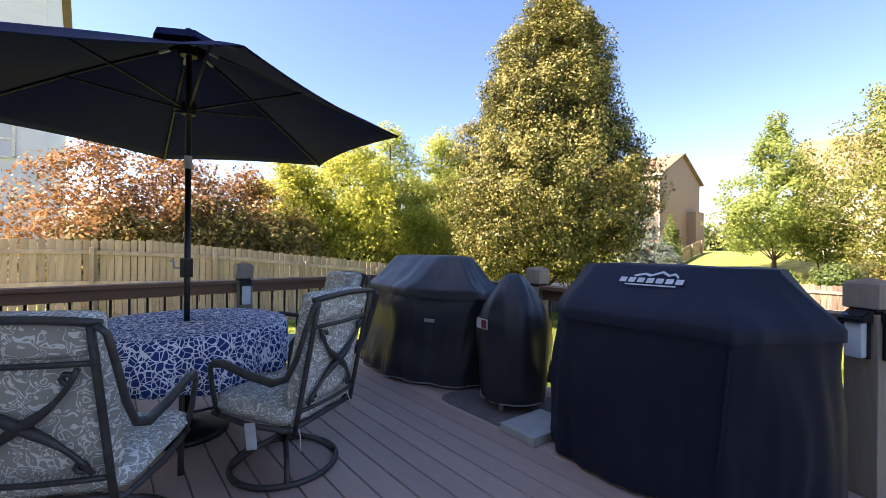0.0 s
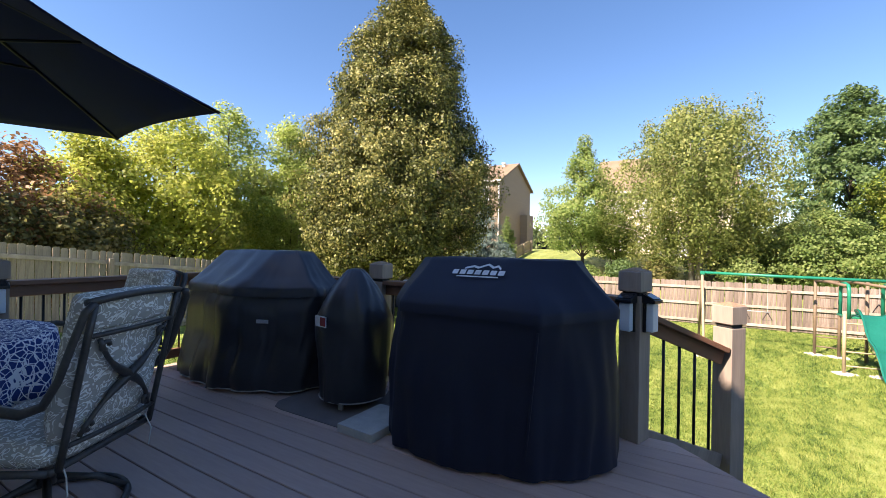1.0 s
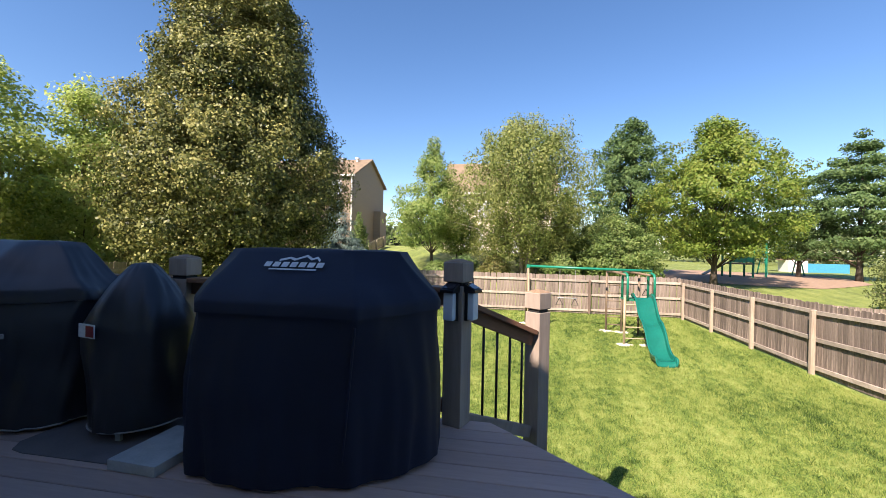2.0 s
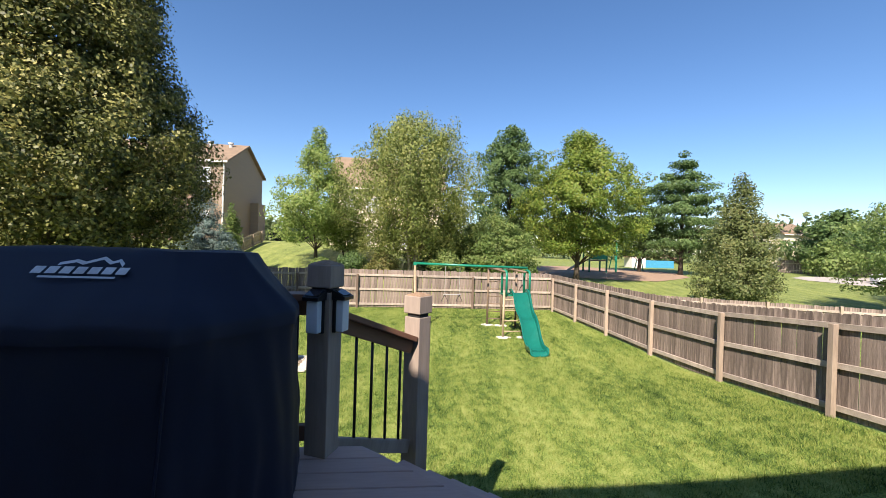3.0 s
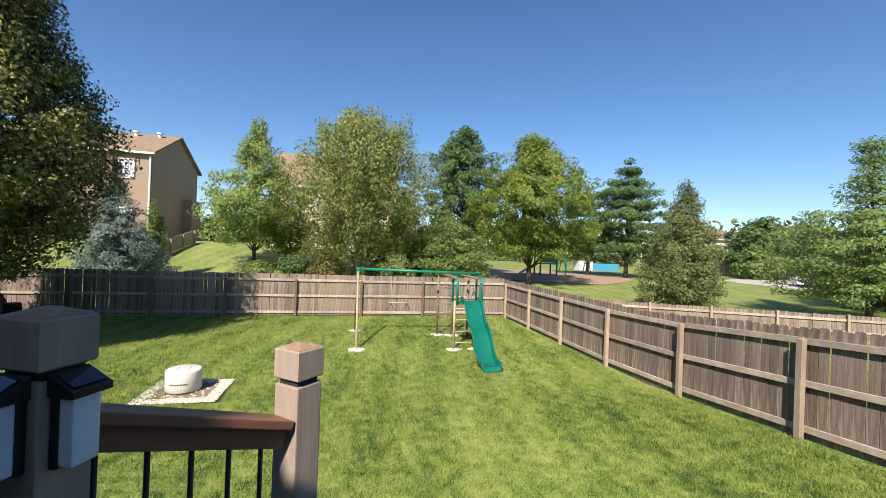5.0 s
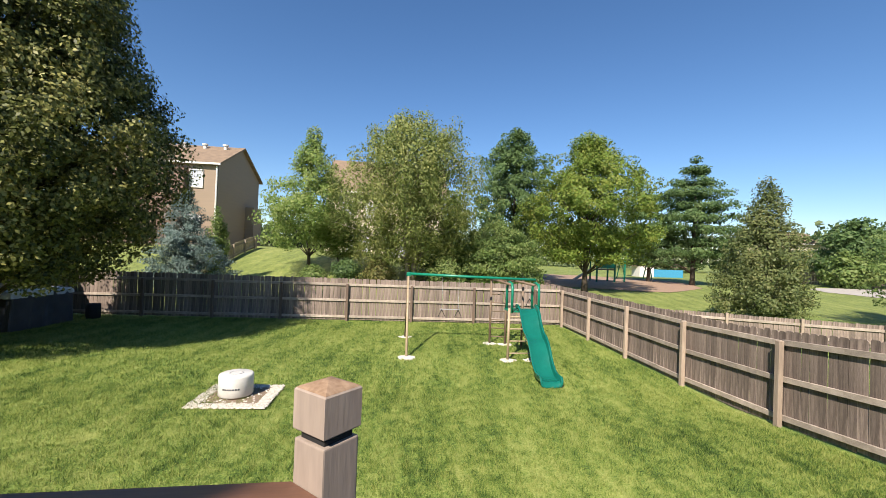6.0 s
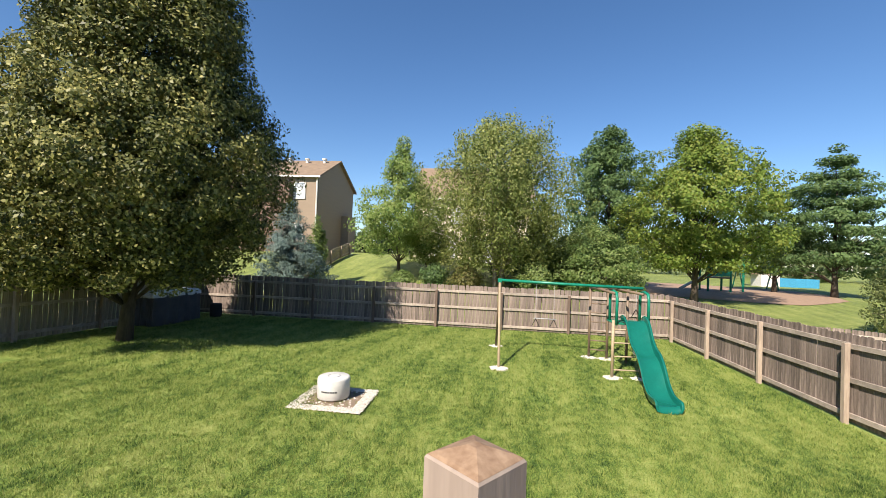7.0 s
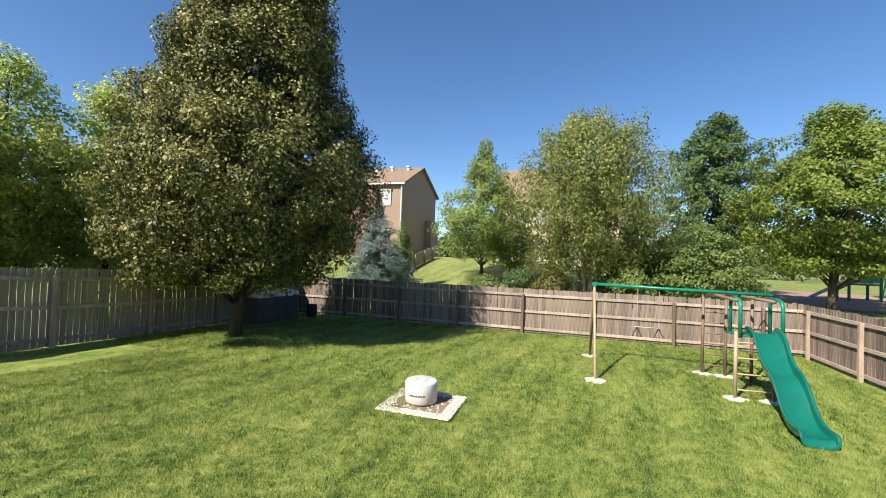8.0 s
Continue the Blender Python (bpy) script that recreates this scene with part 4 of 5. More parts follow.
def solar_lantern(m):
    """A flat solar wall lantern: dark back plate, sloped panel cap and pale diffuser. Local -y faces out."""
    e = thing("solar_lantern", m @ Matrix.Diagonal((0.98, 0.92, 1.15, 1)), "black solar wall lantern with pale frosted diffuser on deck post", "lantern", "solar lanterns")
    part("back_plate", box(bmesh.new(), (0, -0.012, 0), (0.088, 0.022, 0.20), bevel=0.004), M_BALUSTER, e)
    bm = bmesh.new()
    prof = [(-0.0, 0.062), (-0.088, 0.062), (-0.088, 0.078), (-0.0, 0.112)]
    loft(bm, [[(-0.052, y, z) for y, z in prof], [(0.052, y, z) for y, z in prof]])
    cap = part("cap", bm, M_BALUSTER, e)
    tilt = math.atan2(0.034, 0.088)
    part("solar_panel", box(bmesh.new(), (0, -0.046, 0.0975), (0.084, 0.066, 0.003), Matrix.Rotation(tilt, 4, 'X')), M_SOLAR, cap)
    part("diffuser", box(bmesh.new(), (0, -0.044, -0.018), (0.074, 0.05, 0.155), bevel=0.008), M_DIFFUSER, e)
    return e


P1, P2 = (0.160, 2.58), (0.725, 3.22)
deck_post(pose(*P1, DECK, 0, 0, -22), 1.11, "grey-brown weathered wooden deck post with capped top at the stairs")
deck_post(pose(*P2, 0.75, 0, 0, -40), 1.72, "sunlit weathered wooden stair post with square cap")
deck_post(pose(-1.92, 2.56, DECK), 1.09, "weathered wooden deck post with square cap behind the grills")
deck_post(pose(-3.98, 2.56, DECK), 1.09, "weathered wooden corner deck post behind the covered grill")
deck_post(pose(-3.98, 0.60, DECK), 1.09, "weathered wooden deck post with lantern behind the table")
deck_post(pose(-3.98, -1.55, DECK), 1.09, "weathered wooden deck post against the house")
R22 = Matrix.Rotation(radians(-22), 4, 'Z')
solar_lantern(pose(*P1, DECK + 0.82) @ R22 @ pose(0, -0.071, 0))
solar_lantern(pose(*P1, DECK + 0.82) @ R22 @ pose(0.071, 0, 0, 0, 0, 90))
solar_lantern(pose(-3.98 + 0.071, 0.60, DECK + 0.80, 0, 0, 90))


def railing(a, b, za0, za1, zb0, zb1, n, label, first=0.6):
    """Top rail, bottom rail and round black balusters between two posts; z of bottom and top rail at each end."""
    e = thing("deck_railing", Matrix.Identity(4), label, "railing", "deck railings")
    a, b = Vector(a), Vector(b)
    d = b - a
    ln, ang = d.length, math.atan2(d.y, d.x)
    def beam(name, z0, z1, w, h, material):
        bm = bmesh.new()
        t = math.atan2(z1 - z0, ln)
        box(bm, (0, 0, 0), (math.hypot(ln, z1 - z0), w, h), bevel=0.005)
        ob = part(name, bm, material, e)
        ob.matrix_basis = Matrix.Translation(((a.x + b.x) / 2, (a.y + b.y) / 2, (z0 + z1) / 2)) @ Matrix.Rotation(ang, 4, 'Z') @ Matrix.Rotation(-t, 4, 'Y')
    beam("top_rail", za1 - 0.018, zb1 - 0.018, 0.14, 0.036, M_RAIL)
    beam("under_rail", za1 - 0.082, zb1 - 0.082, 0.04, 0.088, M_RAIL)
    beam("bottom_rail", za0, zb0, 0.04, 0.09, M_RAIL if abs(za0 - zb0) < 0.01 else M_POST)
    for i in range(n):
        t = (i + first) / (n + 2 * first - 1) if first > 0.5 else (i + first) / n
        p = a + d * t
        part("baluster", tube(bmesh.new(), [(p.x, p.y, lerp(za0, zb0, t)), (p.x, p.y, lerp(za1, zb1, t) - 0.08)], 0.0095, 8), M_BALUSTER, e, flat=False)


ZR = DECK + 0.92
railing((-1.85, 2.56), (0.08, 2.57), DECK + 0.12, ZR, DECK + 0.12, ZR, 16, "brown deck railing with black metal balusters behind the grills")
railing((-3.91, 2.56), (-1.99, 2.56), DECK + 0.12, ZR, DECK + 0.12, ZR, 16, "brown deck railing with black metal balusters above the lawn")
railing((-3.98, 0.67), (-3.98, 2.49), DECK + 0.12, ZR, DECK + 0.12, ZR, 14, "brown deck railing with black metal balusters beside the covered grill")
railing((-3.98, -1.48), (-3.98, 0.53), DECK + 0.12, ZR, DECK + 0.12, ZR, 16, "brown deck railing with black metal balusters behind the table")
railing((0.208, 2.64), (0.672, 3.16), 1.615, 2.425, 1.345, 2.155, 5, "sloping brown stair railing with five black balusters", first=0.25)

# ---- covered grills ----
def cover_loops(levels, per_edge, wrinkle, seed, folds=7.0):
    """Loops through polygons given level by level (all with the same corner count), softened at the corners, with hanging folds."""
    out = []
    for z, poly, soft, amp in levels:
        pts = []
        n = len(poly)
        for i in range(n):
            a, b = Vector(poly[i]), Vector(poly[(i + 1) % n])
            pts += [a.lerp(b, j / per_edge) for j in range(per_edge)]
        for _ in range(soft):
            pts = [(pts[i - 1] + pts[i] * 2 + pts[(i + 1) % len(pts)]) / 4 for i in range(len(pts))]
        c = sum(pts, Vector((0, 0))) / len(pts)
        loop = []
        for p in pts:
            d = (p - c).normalized()
            k = noise.noise((p.x * folds + seed, p.y * folds, z * 0.8)) + 0.5 * noise.noise((p.x * folds * 2.3, p.y * folds * 2.3 + seed, z * 2.5))
            q = p + d * k * amp * wrinkle
            loop.append((q.x, q.y, z + (0.012 * noise.noise((p.x * 4, p.y * 4, seed)) if amp else 0)))
        out.append(loop)
    return out


def scaled(poly, k, about):
    return [(about[0] + (x - about[0]) * k[0], about[1] + (y - about[1]) * k[1]) for x, y in poly]


def cover_mesh(levels, seed, wrinkle=0.02, folds=7.0, per_edge=24, crease=0.008):
    bm = loft(bmesh.new(), cover_loops(levels, per_edge, wrinkle, seed, folds))
    bmesh.ops.subdivide_edges(bm, edges=[e for e in bm.edges if abs(e.verts[0].co.z - e.verts[1].co.z) > 0.1], cuts=4)
    c = sum((v.co for v in bm.verts), Vector()) / len(bm.verts)
    lo = min(v.co.z for v in bm.verts)
    for v in bm.verts:
        q = v.co
        hang = 1 - abs(noise.noise((q.x * 4.2 + seed, q.y * 4.2, q.z * 1.1))) * 2.6
        drape = 1 - abs(noise.noise((q.x * 2.6 + q.z * 2.2, q.y * 3.0 + seed, q.z * 2.6))) * 2.6
        out = Vector((q.x - c.x, q.y - c.y, 0)).normalized()
        if q.z > lo + 0.01:
            v.co = q + out * crease * (hang + drape) + Vector((0, 0, crease * 0.5 * drape))
    return bm


def smooth_by_angle(ob, deg):
    """Smooth shading that keeps the folds sharper than the angle."""
    me = ob.data
    bm = bmesh.new()
    bm.from_mesh(me)
    for f in bm.faces:
        f.smooth = True
    for e in bm.edges:
        e.smooth = e.calc_face_angle(0) < radians(deg)
    bm.to_mesh(me)
    bm.free()


D = DECK
big = thing("pellet_grill", Matrix.Identity(4), "large pellet grill under a fitted dark navy cover with white mark", "grill")
foot = [(-1.07, 1.64), (-0.68, 1.60), (-0.27, 1.69), (0.0, 1.86), (0.11, 2.08), (0.06, 2.40), (-1.24, 2.40), (-1.25, 1.84)]
c = (-0.55, 2.1)
shoulder = [(-1.04, 1.66), (-0.65, 1.655), (-0.20, 1.655), (-0.06, 1.82), (0.115, 2.03), (0.045, 2.36), (-1.20, 2.36), (-1.22, 1.88)]
top = [(-1.02, 2.0), (-0.70, 1.99), (-0.36, 1.98), (-0.24, 2.03), (-0.12, 2.08), (-0.12, 2.26), (-1.10, 2.26), (-1.12, 2.05)]
lv = [(D + 0.02, foot, 3, 1.0), (D + 0.10, foot, 3, 0.9), (D + 0.45, scaled(foot, (1.005, 1.005), c), 2, 0.5), (D + 0.80, scaled(shoulder, (1.0, 1.0), c), 1, 0.2), (D + 0.835, scaled(shoulder, (1.0, 1.0), c), 1, 0.15),
      (D + 0.836, scaled(shoulder, (1.016, 1.03), c), 1, 0.15), (D + 0.885, scaled(shoulder, (1.014, 1.026), c), 1, 0.15), (D + 0.905, shoulder, 1, 0.1), (D + 0.955, [(lerp(a[0], b[0], 0.2), lerp(a[1], b[1], 0.2)) for a, b in zip(shoulder, top)], 1, 0.1),
      (D + 1.13, [(lerp(a[0], b[0], 0.93), lerp(a[1], b[1], 0.93)) for a, b in zip(shoulder, top)], 1, 0.05), (D + 1.15, top, 1, 0), (D + 1.158, scaled(top, (0.7, 0.6), (-0.6, 2.12)), 1, 0)]
ob = part("cover", cover_mesh(lv, 3.0, 0.035, per_edge=18), M_COVER, big)
smooth_by_angle(ob, 40)
part("corner_seam", tube(bmesh.new(), [(-0.198, 1.647, D + 0.80), (-0.235, 1.672, D + 0.45), (-0.27, 1.690, D + 0.12)], 0.007, 6), M_COVER, big)


def on_slope(u, v):
    """A place on the cover's front slope: u along the grill, v up the slope."""
    a, b = Vector((-0.63 + u, 1.79, D + 0.995)), Vector((-0.63 + u, 1.955, D + 1.125))
    d = (b - a).normalized()
    n = Vector((0, -d.z, d.y))
    return a.lerp(b, 0.55) + d * v + n * 0.02


bm = bmesh.new()
for u0, u1, v0, v1 in [(-0.17 + 0.05 * i, -0.17 + 0.05 * i + 0.038, -0.03, 0.01) for i in range(7)] + [(-0.13, 0.14, -0.054, -0.043)]:
    bm.faces.new([bm.verts.new(on_slope(*q)) for q in ((u0, v0), (u1, v0), (u1, v1), (u0, v1))])
peaks = [(-0.10, 0.028), (-0.045, 0.048), (-0.01, 0.035), (0.045, 0.068), (0.085, 0.04), (0.11, 0.055), (0.135, 0.028)]
for (u0, v0), (u1, v1) in zip(peaks, peaks[1:]):
    bm.faces.new([bm.verts.new(on_slope(*q)) for q in ((u0, v0 - 0.012), (u1, v1 - 0.014), (u1, v1 + 0.006), (u0, v0 + 0.006))])
part("printed_mark", bm, M_PRINT, big, "white printed mark of bars under a mountain line")

g1 = thing("gas_grill", Matrix.Identity(4), "gas grill under a loose black vinyl cover with piping", "grill")
foot = [(-3.62, 1.70), (-2.85, 1.61), (-2.24, 1.93), (-2.16, 2.40), (-3.62, 2.42)]
mid = [(-3.62, 1.77), (-2.78, 1.68), (-2.20, 1.97), (-2.15, 2.40), (-3.64, 2.42)]
shoulder = [(-3.60, 1.80), (-2.75, 1.72), (-2.19, 2.02), (-2.17, 2.36), (-3.62, 2.38)]
top = [(-3.46, 2.06), (-2.72, 2.04), (-2.50, 2.12), (-2.50, 2.28), (-3.48, 2.30)]
c = (-2.9, 2.1)
lv = [(D + 0.035, foot, 3, 1.0), (D + 0.12, foot, 3, 0.9), (D + 0.42, mid, 2, 0.8), (D + 0.70, mid, 2, 0.5), (D + 0.79, scaled(shoulder, (1.0, 1.0), c), 2, 0.3), (D + 0.792, scaled(shoulder, (1.03, 1.06), c), 2, 0.3), (D + 0.85, scaled(shoulder, (1.025, 1.05), c), 2, 0.3),
      (D + 0.875, shoulder, 1, 0.2), (D + 0.93, [(lerp(a[0], b[0], 0.25), lerp(a[1], b[1], 0.25)) for a, b in zip(shoulder, top)], 1, 0.3),
      (D + 1.12, [(lerp(a[0], b[0], 0.88), lerp(a[1], b[1], 0.88)) for a, b in zip(shoulder, top)], 1, 0.2), (D + 1.16, top, 1, 0.1), (D + 1.17, scaled(top, (0.7, 0.6), c), 1, 0)]
ob = part("cover", cover_mesh(lv, 8.0, 0.065, 8.0, crease=0.013), M_COVER_B, g1)
smooth_by_angle(ob, 50)
hem = cover_loops([(D + 0.033, scaled(foot, (1.012, 1.015), c), 3, 1.0)], 14, 0.065, 8.0, 8.0)[0]
part("hem_piping", tube(bmesh.new(), hem + [hem[0]], 0.005, 5), M_PIPING, g1, "pale piping along the hem")
part("strap", box(bmesh.new(), (-2.50, 1.775, D + 0.60), (0.10, 0.012, 0.03), Matrix.Rotation(radians(24), 4, 'Z'), 0.004), M_PIPING, g1)
bm = bmesh.new()
for px, py in ((-3.4, 1.95), (-2.5, 2.05), (-3.4, 2.3), (-2.4, 2.3)):
    tube(bm, [(px, py, D), (px, py, D + 0.1)], 0.03, 8)
part("caster", bm, M_DARK, g1)

sm = thing("kettle_smoker", Matrix.Identity(4), "upright smoker under a close dark cover with small red label", "smoker")
bm = lathe(bmesh.new(), [(0.285, D + 0.075), (0.29, D + 0.12), (0.295, D + 0.17), (0.30, D + 0.23), (0.305, D + 0.29), (0.31, D + 0.36), (0.314, D + 0.43), (0.318, D + 0.5), (0.32, D + 0.57), (0.322, D + 0.64), (0.318, D + 0.68), (0.285, D + 0.76), (0.245, D + 0.83), (0.20, D + 0.90), (0.15, D + 0.96), (0.10, D + 1.01), (0.06, D + 1.04), (0, D + 1.05)], 48, (-1.80, 2.09))
for v in bm.verts:
    v.co.x, v.co.y = -1.80 + (v.co.x + 1.80) * 0.89, 2.09 + (v.co.y - 2.09) * 0.89
    a = math.atan2(v.co.y - 2.09, v.co.x + 1.80)
    k = 0.034 * noise.noise((math.cos(a) * 3, math.sin(a) * 3, v.co.z * 2.6)) + 0.014 * noise.noise((math.cos(a) * 8, math.sin(a) * 8, v.co.z * 5))
    v.co += Vector((math.cos(a), math.sin(a), 0)) * k * (1 if v.co.z < D + 0.9 else 0.5)
part("cover", bm, M_COVER_B, sm, flat=False)
part("hem_piping", tube(bmesh.new(), [(-1.80 + 0.262 * math.cos(t), 2.09 + 0.262 * math.sin(t), D + 0.074) for t in (2 * math.pi * i / 40 for i in range(41))], 0.005, 5), M_PIPING, sm, "pale piping along the hem")
lab = part("label_patch", box(bmesh.new(), (-1.866, 1.797, D + 0.665), (0.145, 0.006, 0.078), Matrix.Rotation(radians(-12), 4, 'Z')), M_PRINT, sm, "white patch with dark red field")
part("red_field", box(bmesh.new(), (-1.834, 1.7855, D + 0.665), (0.066, 0.004, 0.062), Matrix.Rotation(radians(-12), 4, 'Z')), M_RED, lab)
for i in range(3):
    a = radians(-75 + 120 * i)
    part("leg", box(bmesh.new(), (-1.80 + 0.20 * math.cos(a), 2.09 + 0.20 * math.sin(a), D + 0.065), (0.035, 0.02, 0.13)), M_PIPING, sm)
part("kettle_base", lathe(bmesh.new(), [(0, D + 0.08), (0.21, D + 0.08), (0.22, D + 0.12), (0, D + 0.12)], 24, (-1.80, 2.09)), M_DARK, sm)

sl = part("concrete_paver", box(bmesh.new(), (-1.36, 1.83, D + 0.029), (0.30, 0.42, 0.056), Matrix.Rotation(radians(-3), 4, 'Z'), 0.005), M_SLAB)
tagged(sl, "square grey concrete paver lying on the deck boards", "paver")
gm = bmesh.new()
loft(gm, [[(-2.28 + q[0], 1.67 + q[1], D + z) for q in ((0.0, 0.10), (0.06, 0.02), (0.15, 0), (0.75, 0.0), (0.80, 0.06), (0.80, 0.74), (0, 0.74))] for z in (0.001, 0.007)])
tagged(part("grill_mat", gm, M_MAT), "dark worn grill mat on the deck under the smoker", "mat")

# ---- patio table, cloth, umbrella ----
TC = Vector((-2.82, -0.03))
tb = thing("patio_table", pose(TC.x, TC.y, D, 0, 0, 12), "round dark metal patio table standing on the deck", "table")
part("tabletop", lathe(bmesh.new(), [(0, 0.70), (0.58, 0.70), (0.60, 0.71), (0.60, 0.725), (0.58, 0.735), (0, 0.735)], 40), M_FRAME, tb)
for i in range(4):
    a = radians(-22 + 90 * i)
    ca, sa = math.cos(a), math.sin(a)
    part("leg", tube(bmesh.new(), [(0.50 * ca, 0.50 * sa, 0.70), (0.53 * ca, 0.53 * sa, 0.4), (0.585 * ca, 0.585 * sa, 0.0)], [0.018, 0.015, 0.016], 8), M_FRAME, tb, flat=False)
part("leg_ring", tube(bmesh.new(), [(0.50 * math.cos(t), 0.50 * math.sin(t), 0.30) for t in (2 * math.pi * i / 32 for i in range(33))], 0.008, 6), M_FRAME, tb, flat=False)


def build_cloth():
    n = 120
    loops = []
    for r, z, w in ((0.012, 0.742, 0), (0.30, 0.742, 0), (0.585, 0.742, 0), (0.612, 0.737, 0.1), (0.625, 0.718, 0.25), (0.632, 0.66, 0.5), (0.640, 0.58, 0.8), (0.648, 0.50, 1.0), (0.652, 0.445, 1.1)):
        loop = []
        for j in range(n):
            t = 2 * math.pi * j / n
            f = 0.030 * w * (math.sin(9 * t + 0.6 * math.sin(3 * t)) * 0.7 + 0.5 * math.sin(17 * t + 1.3))
            dz = -0.02 * w * math.sin(4 * t + 0.8)
            loop.append(((r + f) * math.cos(t), (r + f) * math.sin(t), z + dz))
        loops.append(loop)
    bm = loft(bmesh.new(), loops, cap=False)
    ob = part("tablecloth", bm, M_CLOTH, None, flat=False)
    ob.matrix_basis = ONDECK @ pose(TC.x, TC.y, D)
    md = ob.modifiers.new("thickness", 'SOLIDIFY')
    md.thickness, md.offset = 0.002, 1
    tagged(ob, "navy blue round tablecloth with a net of white curved lines", "tablecloth")


build_cloth()

um = thing("patio_umbrella", pose(TC.x, TC.y, D), "open dark navy six-ribbed patio umbrella on a black pole", "umbrella")
part("pole", tube(bmesh.new(), [(0, 0, 0.02), (0, 0, 1.83)], 0.019, 12), M_BALUSTER, um, flat=False)
part("upper_pole", tube(bmesh.new(), [(0, 0, 1.84), (0, 0, 2.62)], 0.018, 12), M_BALUSTER, um, flat=False)
part("collar", lathe(bmesh.new(), [(0, 1.76), (0.0235, 1.76), (0.0235, 1.845), (0, 1.845)], 12), M_PIPING, um, "grey metal collar")
cb = part("crank_box", box(bmesh.new(), (0.005, -0.005, 1.10), (0.06, 0.06, 0.13), Matrix.Rotation(radians(30), 4, 'Z'), 0.012), M_BALUSTER, um)
part("crank_handle", tube(bmesh.new(), [(0.02, -0.045, 1.10), (0.03, -0.075, 1.10), (0.04, -0.08, 1.145), (0.045, -0.10, 1.15)], 0.007, 6), M_PIPING, cb, "pale grey crank handle")
bs = part("base", lathe(bmesh.new(), [(0, 0), (0.255, 0), (0.258, 0.02), (0.23, 0.045), (0.12, 0.065), (0.04, 0.085), (0.032, 0.30), (0, 0.30)], 36), M_BALUSTER, um, "round black cast base", flat=False)
RIB, RIM, HUB = 1.40, 2.055, 2.60


def canopy_z(r):
    k = r / RIB
    return HUB - (HUB - RIM) * (0.86 * k + 0.14 * k * k)


def build_canopy():
    loops = []
    seg, rows = 10, 14
    for i in range(rows + 1):
        r = lerp(0.10, RIB, i / rows)
        loop = []
        for s in range(6):
            a0, a1 = radians(60 * s), radians(60 * (s + 1))
            p0, p1 = Vector((math.cos(a0), math.sin(a0))) * r, Vector((math.cos(a1), math.sin(a1))) * r
            for j in range(seg):
                t = j / seg
                sag = 4 * t * (1 - t)
                q = p0.lerp(p1, t) * (1 - 0.055 * sag * (i / rows))
                loop.append((q.x, q.y, canopy_z(r) - 0.025 * sag * math.sin(math.pi * min(1, r / RIB * 0.9)) + 0.012 * sag * (i / rows) ** 6))
        loops.append(loop)
    bm = loft(bmesh.new(), loops, cap=False)
    ob = part("canopy", bm, M_CANOPY, um)
    smooth_by_angle(ob, 12)
    md = ob.modifiers.new("thickness", 'SOLIDIFY')
    md.thickness = 0.003
    bm = bmesh.new()
    lathe(bm, [(0.235, HUB - 0.048), (0.215, HUB + 0.0), (0.10, HUB + 0.045), (0.02, HUB + 0.06), (0, HUB + 0.06)], 6)
    part("vent", bm, M_CANOPY, ob)
    part("finial", lathe(bmesh.new(), [(0, HUB + 0.05), (0.022, HUB + 0.055), (0.022, HUB + 0.09), (0, HUB + 0.10)], 12), M_BALUSTER, um)
    part("hub", lathe(bmesh.new(), [(0, HUB - 0.09), (0.05, HUB - 0.09), (0.055, HUB - 0.03), (0, HUB - 0.03)], 16), M_BALUSTER, um)
    part("runner", lathe(bmesh.new(), [(0, 2.12), (0.042, 2.12), (0.045, 2.20), (0, 2.20)], 16), M_BALUSTER, um)
    for s in range(6):
        a = radians(60 * s)
        ca, sa = math.cos(a), math.sin(a)
        rib = part("rib", tube(bmesh.new(), [(r * ca, r * sa, canopy_z(r) - 0.014) for r in (0.05, 0.4, 0.75, 1.1, RIB - 0.01)], 0.0085, 6), M_BALUSTER, um, flat=False)
        part("strut", tube(bmesh.new(), [(0.045 * ca, 0.045 * sa, 2.16), (0.72 * ca, 0.72 * sa, canopy_z(0.72) - 0.02)], 0.0075, 6), M_BALUSTER, rib, flat=False)
        part("rib_sleeve", box(bmesh.new(), (0.15 * ca, 0.15 * sa, canopy_z(0.15) - 0.016), (0.07, 0.022, 0.016), Matrix.Rotation(a, 4, 'Z') @ Matrix.Rotation(0.36, 4, 'Y')), M_PIPING, rib)


build_canopy()

# ---- chairs ----
def cushion(w, h, t, tuft=0.0):
    """A soft pad w by h by t with swollen faces, lying in the xy plane."""
    bm = bmesh.new()
    nx, ny = 18, 18
    rows = {}
    for side in (1, -1):
        for j in range(ny + 1):
            for i in range(nx + 1):
                u, v = 2 * i / nx - 1, 2 * j / ny - 1
                edge = max(0.0, (1 - abs(u) ** 5)) ** 0.4 * max(0.0, (1 - abs(v) ** 5)) ** 0.4
                if edge == 0 and side == -1:
                    rows[side, i, j] = rows[1, i, j]
                    continue
                rx = 1 - 0.06 * (abs(v) ** 8)
                ry = 1 - 0.06 * (abs(u) ** 8)
                z = side * t / 2 * edge * (1 + 0.16 * noise.noise((u * 2.2 + side, v * 2.2, w * 9)))
                rows[side, i, j] = bm.verts.new((u * w / 2 * rx, v * h / 2 * ry, z))
        for j in range(ny):
            for i in range(nx):
                q = [rows[side, i, j], rows[side, i + 1, j], rows[side, i + 1, j + 1], rows[side, i, j + 1]]
                bm.faces.new(q if side == 1 else q[::-1])
    return bm


